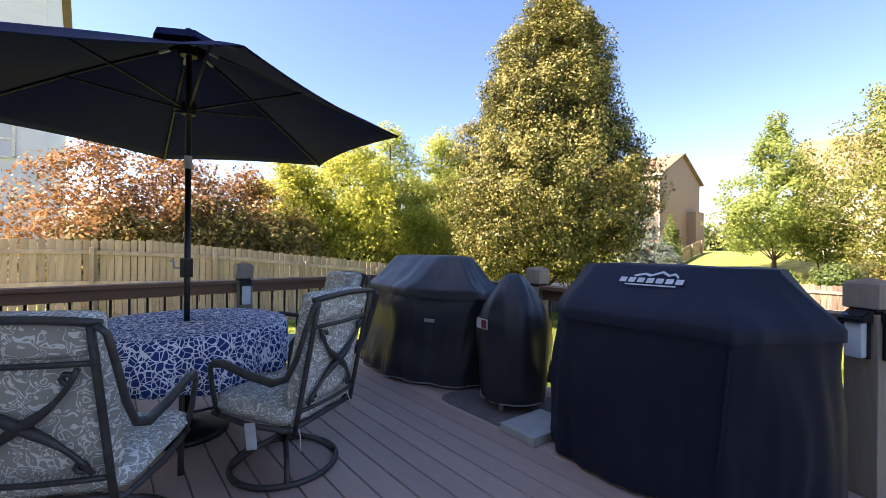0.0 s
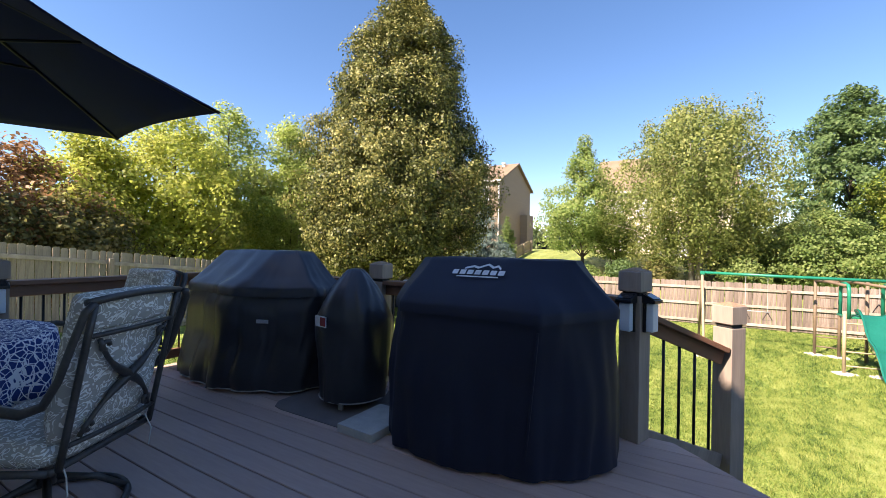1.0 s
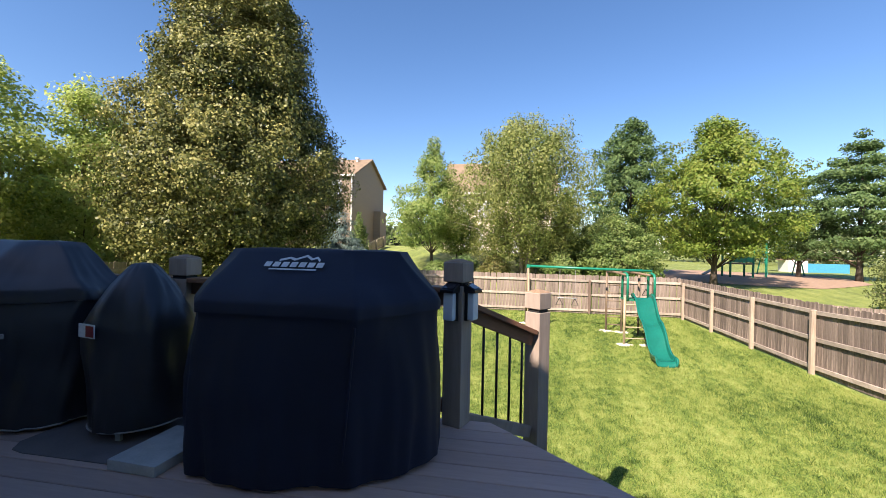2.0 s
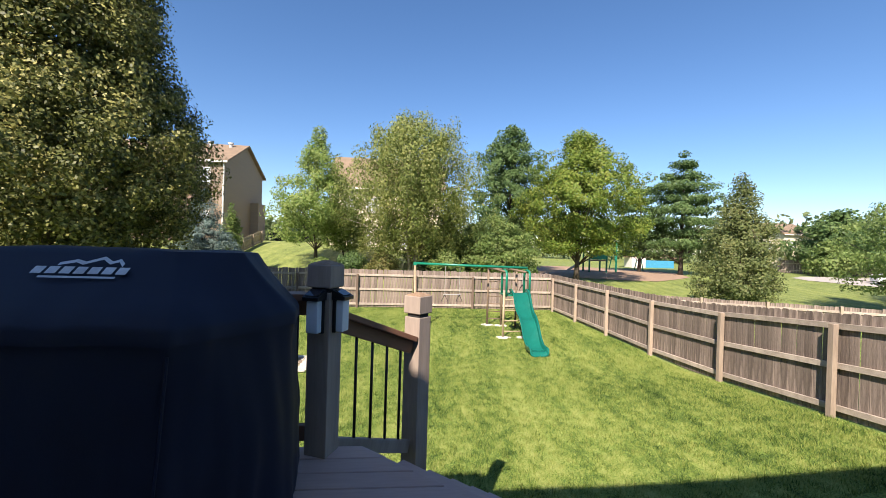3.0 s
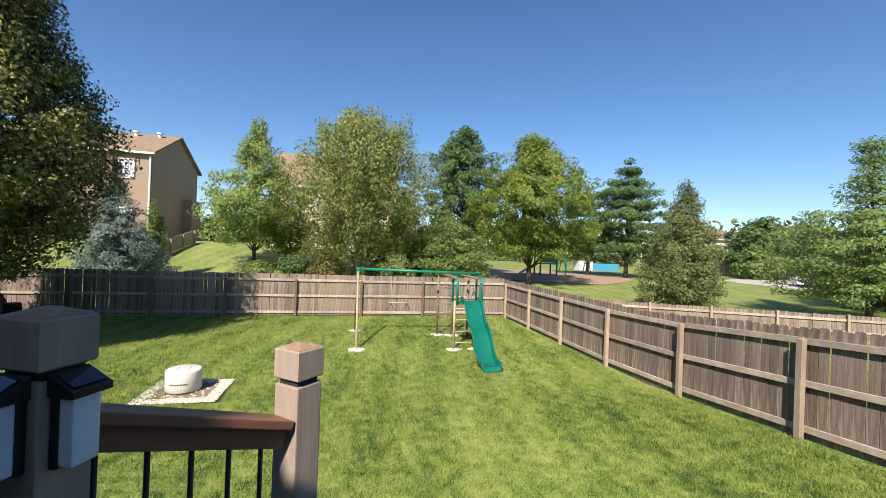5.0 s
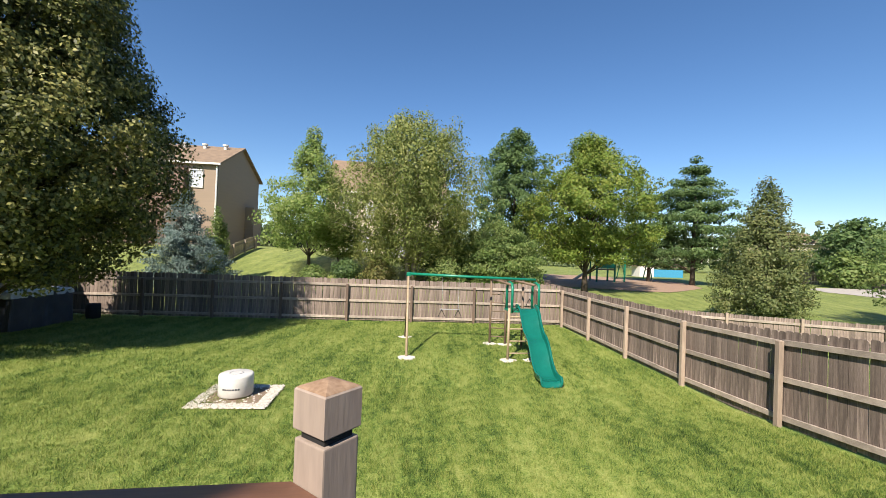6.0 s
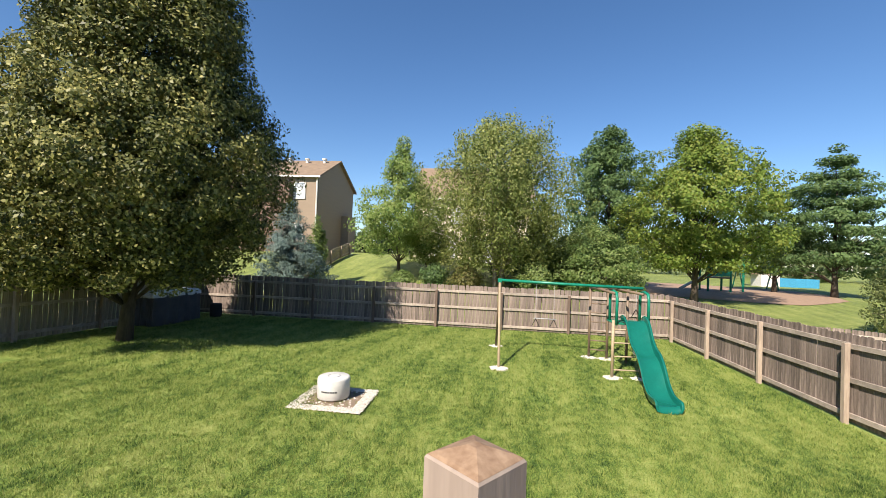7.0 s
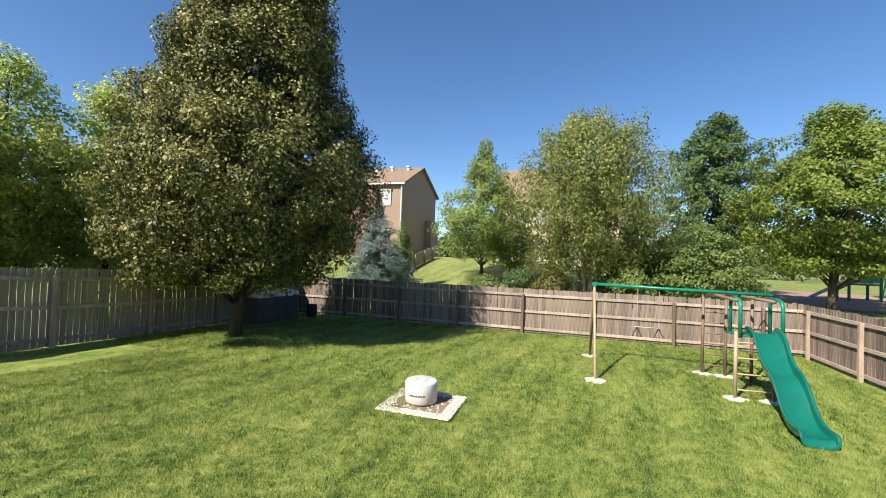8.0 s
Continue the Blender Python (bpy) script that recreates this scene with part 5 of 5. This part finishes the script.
def build_chair(label):
    """A swivel patio chair that faces +y: ring base, cast frame with crossed scrolls, two cushions."""
    e = thing("patio_chair", Matrix.Identity(4), label, "chair", "chairs round the patio table")
    ring = [(0.285 * math.cos(t), 0.285 * math.sin(t), 0.018) for t in (2 * math.pi * i / 40 for i in range(41))]
    part("base_ring", tube(bmesh.new(), ring, 0.016, 8), M_FRAME, e, flat=False)
    for i in range(4):
        a = radians(45 + 90 * i)
        ca, sa = math.cos(a), math.sin(a)
        part("base_leg", tube(bmesh.new(), [(0.285 * ca, 0.285 * sa, 0.02), (0.17 * ca, 0.17 * sa, 0.11), (0.03 * ca, 0.03 * sa, 0.165)], [0.015, 0.014, 0.016], 8), M_FRAME, e, flat=False)
    part("swivel", tube(bmesh.new(), [(0, 0, 0.14), (0, 0, 0.30)], [0.034, 0.03], 12), M_FRAME, e, flat=False)
    seat_loop = [(-0.26, -0.26, 0.33), (0.26, -0.26, 0.33), (0.27, 0.0, 0.325), (0.26, 0.25, 0.345), (0.0, 0.275, 0.35), (-0.26, 0.25, 0.345), (-0.27, 0.0, 0.325), (-0.26, -0.26, 0.33)]
    part("seat_frame", tube(bmesh.new(), seat_loop, 0.015, 8), M_FRAME, e, flat=False)
    bm = bmesh.new()
    for x in (-0.13, 0.0, 0.13):
        box(bm, (x, 0, 0.318), (0.035, 0.52, 0.012))
    part("seat_support", bm, M_FRAME, e)
    back = lambda x, k: (x, -0.27 - 0.135 * k - 0.03 * (1 - (x / 0.28) ** 2), 0.33 + 0.65 * k)
    for sx in (-1, 1):
        part("stile", tube(bmesh.new(), [back(sx * 0.235, k) for k in (0, 0.25, 0.5, 0.75, 1.0)], 0.0135, 8), M_FRAME, e, flat=False)
        arm = [(sx * 0.262, -0.435, 0.985), (sx * 0.29, -0.425, 0.955), (sx * 0.297, -0.385, 0.84), (sx * 0.30, -0.335, 0.70), (sx * 0.303, -0.28, 0.605), (sx * 0.306, -0.20, 0.575), (sx * 0.308, -0.05, 0.595),
               (sx * 0.31, 0.12, 0.635), (sx * 0.31, 0.195, 0.635), (sx * 0.305, 0.225, 0.60), (sx * 0.29, 0.225, 0.48), (sx * 0.265, 0.215, 0.345)]
        part("arm", tube(bmesh.new(), arm, [0.012, 0.0125, 0.013, 0.013, 0.0135, 0.014, 0.0145, 0.0145, 0.014, 0.013, 0.012, 0.011], 8, squash=1.5), M_FRAME, e, flat=False)
    part("top_rail", tube(bmesh.new(), [(x, -0.405 - 0.03 * (1 - (x / 0.28) ** 2), 0.985 + 0.02 * (1 - (x / 0.27) ** 2)) for x in (-0.265, -0.18, -0.09, 0, 0.09, 0.18, 0.265)], 0.015, 8), M_FRAME, e, flat=False)
    for k, name in ((0.14, "lower_rail"), (0.80, "upper_rail")):
        part(name, tube(bmesh.new(), [back(x, k) for x in (-0.23, -0.12, 0, 0.12, 0.23)], 0.0105, 6), M_FRAME, e, flat=False)
    for sx in (-1, 1):
        curve = []
        for i in range(13):
            t = i / 12
            x = sx * (0.185 * (2 * t - 1) - 0.018 * math.sin(2 * math.pi * t))
            k = lerp(0.17, 0.77, t) + 0.02 * math.sin(2 * math.pi * t)
            curve.append(back(x, k))
        part("scroll", tube(bmesh.new(), curve, [0.010] * 4 + [0.015, 0.019, 0.021, 0.019, 0.015] + [0.010] * 4, 8), M_FRAME, e, flat=False)
        for k, s2 in ((0.205, -1), (0.735, 1)):
            x = sx * s2 * 0.165
            part("curl", tube(bmesh.new(), [back(x + 0.018 * math.cos(t) - 0.01 * sx * s2, k - s2 * 0.012 + 0.028 * math.sin(t)) for t in (0.0, 1.0, 2.0, 3.0, 4.0, 5.0)], 0.010, 6), M_FRAME, e, flat=False)
    seat = part("seat_cushion", cushion(0.565, 0.56, 0.125), M_CUSHION, e, "grey-beige cushion with pale scrolls", flat=False)
    seat.matrix_basis = pose(0, 0.005, 0.392, 2, 0, 0)
    pad = part("back_cushion", cushion(0.50, 0.60, 0.125), M_CUSHION, e, "grey-beige cushion with pale scrolls", flat=False)
    pad.matrix_basis = pose(0, -0.285, 0.70, 101, 0, 0)
    roll = part("head_cushion", cushion(0.49, 0.15, 0.14), M_CUSHION, e, "grey-beige cushion with pale scrolls", flat=False)
    roll.matrix_basis = pose(0, -0.342, 0.94, 101, 0, 0)
    for sx in (-1, 1):
        part("tie", tube(bmesh.new(), [(sx * 0.22, -0.27, 0.37), (sx * 0.225, -0.30, 0.30), (sx * 0.215, -0.295, 0.22)], 0.003, 5), M_WHITE, e, "white cushion tie")
    return e


ch = build_chair("dark bronze swivel patio chair with scroll-patterned cushions on the deck")
ch.matrix_basis = ONDECK @ pose(-1.875, -0.49, D, 0, 0, 60)
ch2 = copy_thing(ch, ONDECK @ pose(-2.02, 0.35, D, 0, 0, 119))
tagged(ch2, "dark bronze swivel patio chair with scroll-patterned cushions and hanging tag")
ch3 = copy_thing(ch, ONDECK @ pose(-3.17, 0.95, D, 0, 0, 186))
tagged(ch3, "dark bronze swivel patio chair tucked at the table by the railing")
tag = part("care_tag", box(bmesh.new(), (0, 0, 0), (0.072, 0.003, 0.13), bevel=0.001), M_PRINT, ch2, "white care tag hanging from the seat")
tag.matrix_basis = pose(-0.296, -0.05, 0.285, 6, 14, 90)

# ---- yard: swing set with slide ----
SITE["plan"] = YARD
sw = thing("swing_set", Matrix.Identity(4), "green and tan metal swing set with slide standing on the lawn", "swing set")
APEX = Vector((1.16, 14.30, 2.17))
part("leg", tube(bmesh.new(), [(1.17, 13.02, 0), APEX], 0.035, 10), M_TAN, sw, "tan front leg", flat=False)
part("leg", tube(bmesh.new(), [(1.14, 15.60, 0), APEX], 0.035, 10), M_BRONZE, sw, flat=False)
part("top_beam", tube(bmesh.new(), [(1.10, 14.30, 2.20), (3.0, 14.17, 2.17), (5.02, 14.03, 2.15)], 0.042, 10), M_GREEN, sw, "green top beam", flat=False)
part("beam_bracket", box(bmesh.new(), (1.16, 14.30, 2.19), (0.12, 0.13, 0.11), bevel=0.01), M_GREEN, sw)
posts = ((3.92, 12.84, 1.42, M_TAN), (4.62, 12.88, 1.42, M_BRONZE), (3.84, 14.86, 2.08, M_BRONZE), (4.32, 14.76, 2.08, M_BRONZE), (4.75, 14.4, 2.1, M_BRONZE))
for px, py, h, m in posts:
    part("tower_post", tube(bmesh.new(), [(px, py, 0), (px, py, h)], 0.036, 10), m, sw, flat=False)
part("top_bar", tube(bmesh.new(), [(3.84, 14.86, 2.07), (3.86, 13.9, 2.09), (3.94, 12.86, 2.07)], 0.035, 8), M_BRONZE, sw, flat=False)
part("top_bar", tube(bmesh.new(), [(4.32, 14.76, 2.07), (4.45, 13.9, 2.09), (4.62, 12.9, 2.07)], 0.035, 8), M_BRONZE, sw, flat=False)
part("cross_bar", tube(bmesh.new(), [(3.84, 14.86, 2.06), (4.32, 14.76, 2.06)], 0.03, 8), M_BRONZE, sw, flat=False)
for i in range(6):
    z = 0.25 + 0.27 * i
    part("rung", tube(bmesh.new(), [(3.84, 14.86, z), (4.32, 14.76, z)], 0.017, 8), M_BRONZE, sw, flat=False)
for i in range(4):
    z = 0.2 + 0.33 * i
    part("ladder_rung", tube(bmesh.new(), [(3.92, 12.84, z), (4.62, 12.88, z)], 0.017, 8), M_TAN, sw, flat=False)
for px in (3.98, 4.72):
    part("handle", tube(bmesh.new(), [(px, 12.80, 1.30), (px, 12.80, 1.95), (px, 12.86, 2.08), (px, 13.1, 2.12), (px, 13.32, 2.08), (px, 13.38, 1.95), (px, 13.38, 1.30)], 0.035, 10), M_GREEN, sw, "green hand hoop", flat=False)
part("platform", box(bmesh.new(), (4.30, 13.15, 1.33), (0.74, 0.62, 0.04), bevel=0.01), M_GREEN, sw)


def build_slide():
    keys = [(12.98, 1.40), (12.76, 1.41), (12.50, 1.27), (12.26, 0.98), (12.04, 0.80), (11.78, 0.71), (11.52, 0.52), (11.28, 0.26), (11.04, 0.12), (10.80, 0.10), (10.62, 0.12), (10.54, 0.05)]
    loops = []
    n = len(keys)
    dense = []
    for i in range(n - 1):
        for j in range(5):
            t = j / 5
            p0, p1, p2, p3 = (keys[max(i - 1, 0)], keys[i], keys[i + 1], keys[min(i + 2, n - 1)])
            f = lambda a: 0.5 * (2 * p1[a] + (p2[a] - p0[a]) * t + (2 * p0[a] - 5 * p1[a] + 4 * p2[a] - p3[a]) * t * t + (3 * p1[a] - p0[a] - 3 * p2[a] + p3[a]) * t ** 3)
            dense.append((f(0), f(1)))
    dense.append(keys[-1])
    for i, (y, z) in enumerate(dense):
        t = i / (len(dense) - 1)
        w = lerp(0.25, 0.225, t)
        sh = lerp(0.11, 0.16, math.sin(math.pi * min(1, t * 1.1)))
        prof = [(-w - 0.035, sh), (-w - 0.012, sh + 0.014), (-w + 0.01, sh), (-w + 0.03, 0.03), (-w * 0.6, 0.004), (0, 0), (w * 0.6, 0.004), (w - 0.03, 0.03), (w - 0.01, sh), (w + 0.012, sh + 0.014), (w + 0.035, sh),
                (w + 0.03, sh - 0.045), (w - 0.0, -0.005), (w * 0.6, -0.03), (0, -0.034), (-w * 0.6, -0.03), (-w + 0.0, -0.005), (-w - 0.03, sh - 0.045)]
        loops.append([(lerp(4.40, 4.315, t) + a, y, z + b) for a, b in prof])
    ob = part("slide", loft(bmesh.new(), loops), M_SLIDE, sw, "glossy teal green wavy plastic slide")
    smooth_by_angle(ob, 45)
    part("slide_leg", tube(bmesh.new(), [(4.2, 11.3, 0), (4.2, 11.3, 0.24)], 0.02, 8), M_BRONZE, sw)
    part("slide_leg", tube(bmesh.new(), [(4.54, 11.3, 0), (4.54, 11.3, 0.24)], 0.02, 8), M_BRONZE, sw)


build_slide()
hang = thing("trapeze_swing", Matrix.Identity(4), "thin grey trapeze bar with two dark triangular rings on chains", "swing")
part("bar", tube(bmesh.new(), [(2.14, 14.24, 1.16), (2.76, 14.20, 1.16)], 0.014, 8), M_PIPING, hang, flat=False)
for x in (2.20, 2.70):
    part("chain", tube(bmesh.new(), [(x, 14.22, 2.16), (x, 14.22, 1.16)], 0.006, 5), M_PIPING, hang)
    part("ring", tube(bmesh.new(), [(x, 14.22, 1.15), (x + 0.11, 14.22, 0.93), (x - 0.11, 14.22, 0.93), (x, 14.22, 1.15)], 0.014, 6), M_BALUSTER, hang)
hang = thing("trapeze_ring", Matrix.Identity(4), "black triangular trapeze ring hanging from the beam", "swing")
part("chain", tube(bmesh.new(), [(4.86, 14.05, 2.13), (4.86, 14.06, 1.55)], 0.006, 5), M_PIPING, hang)
part("ring", tube(bmesh.new(), [(4.86, 14.06, 1.57), (4.97, 14.06, 1.36), (4.75, 14.06, 1.36), (4.86, 14.06, 1.57)], 0.014, 6), M_BALUSTER, hang)


def footing(x, y, r, seed):
    bm = bmesh.new()
    rn = random.Random(seed)
    loops = []
    z = lawn_z(x, y)
    rad = [r * rn.uniform(0.8, 1.2) for _ in range(22)]
    for k, h in ((1.0, -0.02), (1.0, 0.018), (0.9, 0.03), (0.4, 0.036)):
        loops.append([(x + k * q * math.cos(2 * math.pi * i / 22), y + k * q * 0.8 * math.sin(2 * math.pi * i / 22), z + h) for i, q in enumerate(rad)])
    ob = part("concrete_footing", loft(bm, loops), M_FOOTING)
    tagged(ob, "rough white concrete footing in the grass under a leg", "footing", "swing set footings")


for i, (px, py) in enumerate(((1.17, 13.0), (1.14, 15.60), (3.92, 12.82), (4.62, 12.86), (3.84, 14.86), (4.32, 14.76))):
    footing(px, py, 0.22, i)

# ---- yard: white drum on its gravel square ----
DC = Vector((-2.04, 9.95))
dz = lawn_z(*DC)
bm = bmesh.new()
loft(bm, [[(DC.x + a * k, DC.y + b * k, dz + h) for a, b in ((-0.60, -0.62), (0.72, -0.62), (0.70, 0.50), (-0.58, 0.62))] for k, h in ((1.0, -0.02), (1.0, 0.016), (0.97, 0.02))])
tagged(part("gravel_bed", bm, M_SOIL), "square bed of bare soil set in the lawn", "gravel bed")


def pebbles():
    rn = np.random.default_rng(9)
    vs, fs = [], []
    base = [(-1, -1, -0.6), (1, -1, -0.6), (1, 1, -0.6), (-1, 1, -0.6), (-0.6, -0.6, 0.7), (0.6, -0.6, 0.7), (0.6, 0.6, 0.7), (-0.6, 0.6, 0.7)]
    quads = [(4, 5, 6, 7), (0, 1, 5, 4), (1, 2, 6, 5), (2, 3, 7, 6), (3, 0, 4, 7)]
    n = 0
    while n < 2600:
        u, v = rn.uniform(-0.62, 0.74), rn.uniform(-0.66, 0.58)
        inside = max(abs((u - 0.05) / 0.62), abs((v + 0.02) / 0.56))
        if rn.uniform() > (1.0 if inside > 0.80 else 0.03):
            continue
        s = rn.uniform(0.010, 0.022)
        a = rn.uniform(0, 6.28)
        o = len(vs)
        for x, y, z in base:
            j = rn.uniform(0.8, 1.2, 3)
            vs.append((DC.x + u + s * (x * math.cos(a) - y * math.sin(a)) * j[0], DC.y + v + s * (x * math.sin(a) + y * math.cos(a)) * j[1], dz + 0.024 + s * z * 0.7))
        fs += [[o + k for k in q] for q in quads]
        n += 1
    ob = new("white_gravel", fast_mesh("white_gravel", np.array(vs), np.array(fs), M_GRAVEL))
    ob.matrix_basis = YARD
    tagged(ob, "white gravel chips bordering the soil square", "gravel", kind="stuff")


pebbles()
dr = thing("white_drum", pose(DC.x, DC.y, dz + 0.02) @ Matrix.Diagonal((1.13, 1.13, 0.8, 1)), "white plastic drum standing on soil in the lawn", "drum")
part("body", lathe(bmesh.new(), [(0, 0.03), (0.255, 0.03), (0.268, 0.05), (0.27, 0.47), (0.26, 0.505), (0.24, 0.518), (0, 0.522)], 40), M_WHITE, dr, flat=False)
part("foot_rim", lathe(bmesh.new(), [(0, 0), (0.235, 0), (0.245, 0.035), (0, 0.035)], 32), M_BRONZE, dr)
part("lid_ring", tube(bmesh.new(), [(0.10 * math.cos(t), 0.10 * math.sin(t), 0.522) for t in (2 * math.pi * i / 24 for i in range(25))], 0.008, 6), M_PIPING, dr)
for i in range(7):
    a = radians(-112 + 8.5 * i)
    part("print_bar", box(bmesh.new(), (0.2705 * math.cos(a), 0.2705 * math.sin(a), 0.235), (0.004, 0.028, 0.035), Matrix.Rotation(a, 4, 'Z')), M_TARP, dr)

# ---- corner: covered stack and barrel ----
tz = lawn_z(-10.1, 17.4)
st = thing("covered_woodpile", pose(-10.85, 16.2, tz, 0, 0, 87) @ Matrix.Diagonal((1.5, 1.0, 1.25, 1)), "stack under a navy tarp with silvery top by the fence", "woodpile")
poly = [(-0.72, -0.42), (0.72, -0.42), (0.74, 0.42), (-0.74, 0.42)]
part("tarp", cover_mesh([(0.0, poly, 2, 1), (0.3, poly, 2, 0.8), (0.75, scaled(poly, (0.97, 0.97), (0, 0)), 1, 0.5), (0.9, scaled(poly, (0.93, 0.9), (0, 0)), 1, 0.4), (0.93, scaled(poly, (0.7, 0.6), (0, 0)), 1, 0.2)], 5, 0.06), M_TARP, st)
part("tarp_top", cover_mesh([(0.80, scaled(poly, (1.0, 0.985), (0, 0)), 1, 0.9), (0.885, scaled(poly, (0.985, 0.965), (0, 0)), 1, 0.6), (0.955, scaled(poly, (0.9, 0.86), (0, 0)), 1, 0.6), (0.985, scaled(poly, (0.5, 0.4), (0, 0)), 1, 0.3)], 6, 0.06), M_SILVER, st, "silver-grey top sheet")
br = thing("black_barrel", pose(-10.15, 17.85, lawn_z(-10.15, 17.85)), "black barrel standing at the fence corner", "barrel")
part("body", lathe(bmesh.new(), [(0, 0), (0.2, 0), (0.22, 0.1), (0.225, 0.3), (0.21, 0.52), (0.19, 0.55), (0, 0.555)], 24), M_DARK, br, flat=False)

# ---- beyond the fences ----
fence_run("fence_low_right", (11.5, 18.5), (27.2, 10.3), [0.4 + 2.4 * k for k in range(8)], 0.84, 0.92, -1, "low weathered picket fence beyond the yard", pick=0.16, rails=(0.2, 0.66))
fence_run("fence_low_far", (-11.3, 28.0), (-11.8, 38.6), [0.2 + 2.4 * k for k in range(5)], 1.05, 1.1, -1, "low pale picket fence beside the tan house", pick=0.16, rails=(0.25, 0.8), mats=(M_FENCE_PALE, M_FENCE_RAIL, M_FENCE_POST))

fence_run("fence_far_common", (51.0, 50.5), (58.0, 42.5), [0.3 + 2.6 * k for k in range(5)], 1.7, 1.8, -1, "brown board fence far across the common", pick=0.28, rails=(0.4, 1.3))


def patch(name, label, category, cx, cy, rx, ry, material, lift=0.03, n=28, seed=1):
    """A flat patch of other ground with an uneven edge, laid on the slope."""
    bm = bmesh.new()
    rn = random.Random(seed)
    c = bm.verts.new((cx, cy, lawn_z(cx, cy) + lift))
    rings = []
    for k in (0.33, 0.66, 1.0):
        rings.append([])
        for i in range(n):
            t = 2 * math.pi * i / n
            q = k * (1 + (rn.uniform(-0.05, 0.05) if k == 1 else 0))
            x, y = cx + rx * q * math.cos(t), cy + ry * q * math.sin(t)
            rings[-1].append(bm.verts.new((x, y, lawn_z(x, y) + lift)))
    for i in range(n):
        j = (i + 1) % n
        bm.faces.new((c, rings[0][i], rings[0][j]))
        for a, b in zip(rings, rings[1:]):
            bm.faces.new((a[i], b[i], b[j], a[j]))
    tagged(part(name, bm, material), label, category, kind="structure")


patch("playground_floor", "tan wood mulch floor of the playground", "mulch", 19.5, 42.0, 10.5, 9.5, M_MULCH)
patch("driveway", "pale concrete driveway beside the tan house", "driveway", -10.6, 54.5, 4.6, 4.5, M_ASPHALT, seed=2)
patch("parking_lot", "pale parking lot at the edge of the common", "parking lot", 52, 36, 12, 6, M_ASPHALT, seed=3)

pg = thing("playground_tower", pose(20.3, 40.2, lawn_z(20.3, 40.2)), "teal metal playground climbing tower on mulch", "playground")
for px, py in ((-0.9, -0.7), (0.9, -0.7), (-0.9, 0.7), (0.9, 0.7), (2.4, 0.2)):
    part("post", tube(bmesh.new(), [(px, py, 0), (px, py, 3.1)], 0.09, 8), M_GREEN, pg)
part("deck_plate", box(bmesh.new(), (0, 0, 1.2), (1.9, 1.5, 0.12), bevel=0.02), M_BRONZE, pg)
part("panel", box(bmesh.new(), (0, -0.72, 1.75), (1.7, 0.06, 0.8), bevel=0.02), M_GREEN, pg)
part("panel", box(bmesh.new(), (0.92, 0, 1.75), (0.06, 1.3, 0.8), bevel=0.02), M_GREEN, pg)
part("chute", box(bmesh.new(), (-1.9, 0, 0.7), (2.1, 0.6, 0.08), Matrix.Rotation(radians(-32), 4, 'Y'), 0.02), M_TAN, pg)
ps = thing("playground_swing", pose(27.0, 46.0, lawn_z(27, 46)), "teal playground swing frame on mulch", "playground")
for px in (-1.6, 1.6):
    part("leg", tube(bmesh.new(), [(px, -0.9, 0), (px, 0, 2.5)], 0.06, 8), M_GREEN, ps)
    part("leg", tube(bmesh.new(), [(px, 0.9, 0), (px, 0, 2.5)], 0.06, 8), M_GREEN, ps)
part("top_beam", tube(bmesh.new(), [(-1.7, 0, 2.5), (1.7, 0, 2.5)], 0.06, 8), M_GREEN, ps)
pw = thing("pool_building", pose(37, 55, 0.4), "low building with a bright blue wall at the common", "building")
part("blue_wall", box(bmesh.new(), (0, 0, 0.75), (4.6, 0.3, 1.2), bevel=0.03), M_BLUE, pw)
part("white_wall", box(bmesh.new(), (-3.4, 0.2, 0.85), (2.0, 2.0, 1.7), bevel=0.03), M_TRIM, pw)
part("roof", box(bmesh.new(), (-1.2, 1.2, 1.78), (8.0, 3.0, 0.14), bevel=0.03), M_ROOF, pw)


def car(m, label, paint):
    e = thing("parked_car", m, label, "car", "parked cars")
    side = [(-2.2, 0.35), (2.2, 0.35), (2.25, 0.75), (1.35, 0.95), (0.75, 1.45), (-1.2, 1.48), (-1.95, 1.0), (-2.25, 0.9)]
    bm = bmesh.new()
    loft(bm, [[(x, -0.88, z) for x, z in side], [(x * 0.99, -0.7, z * 1.0 + (0.03 if z > 1.2 else 0)) for x, z in side], [(x * 0.99, 0.7, z + (0.03 if z > 1.2 else 0)) for x, z in side], [(x, 0.88, z) for x, z in side]])
    part("body", bm, paint, e)
    for sy in (-1, 1):
        bm = bmesh.new()
        loft(bm, [[(x, sy * 0.885, z) for x, z in ((-1.55, 1.02), (1.1, 1.0), (0.66, 1.38), (-1.1, 1.40))], [(x, sy * 0.89, z) for x, z in ((-1.55, 1.02), (1.1, 1.0), (0.66, 1.38), (-1.1, 1.40))]])
        part("window", bm, M_GLASS, e)
        for x in (-1.4, 1.4):
            w = part("wheel", lathe(bmesh.new(), [(0, -0.1), (0.33, -0.1), (0.33, 0.1), (0, 0.1)], 20), M_DARK, e)
            w.matrix_basis = pose(x, sy * 0.82, 0.33, 90)
    return e


car(pose(-13.2, 52.5, lawn_z(-13.2, 52.5), 0, 0, 12), "dark parked car on the driveway far behind", M_CARDARK)
car(pose(46.5, 33.0, lawn_z(46.5, 33), 0, 0, -35), "white parked car at the edge of the common", M_CARWHITE)
car(pose(52.0, 36.5, lawn_z(52, 36.5), 0, 0, -30), "silver-white parked car on the parking lot", M_CARWHITE)
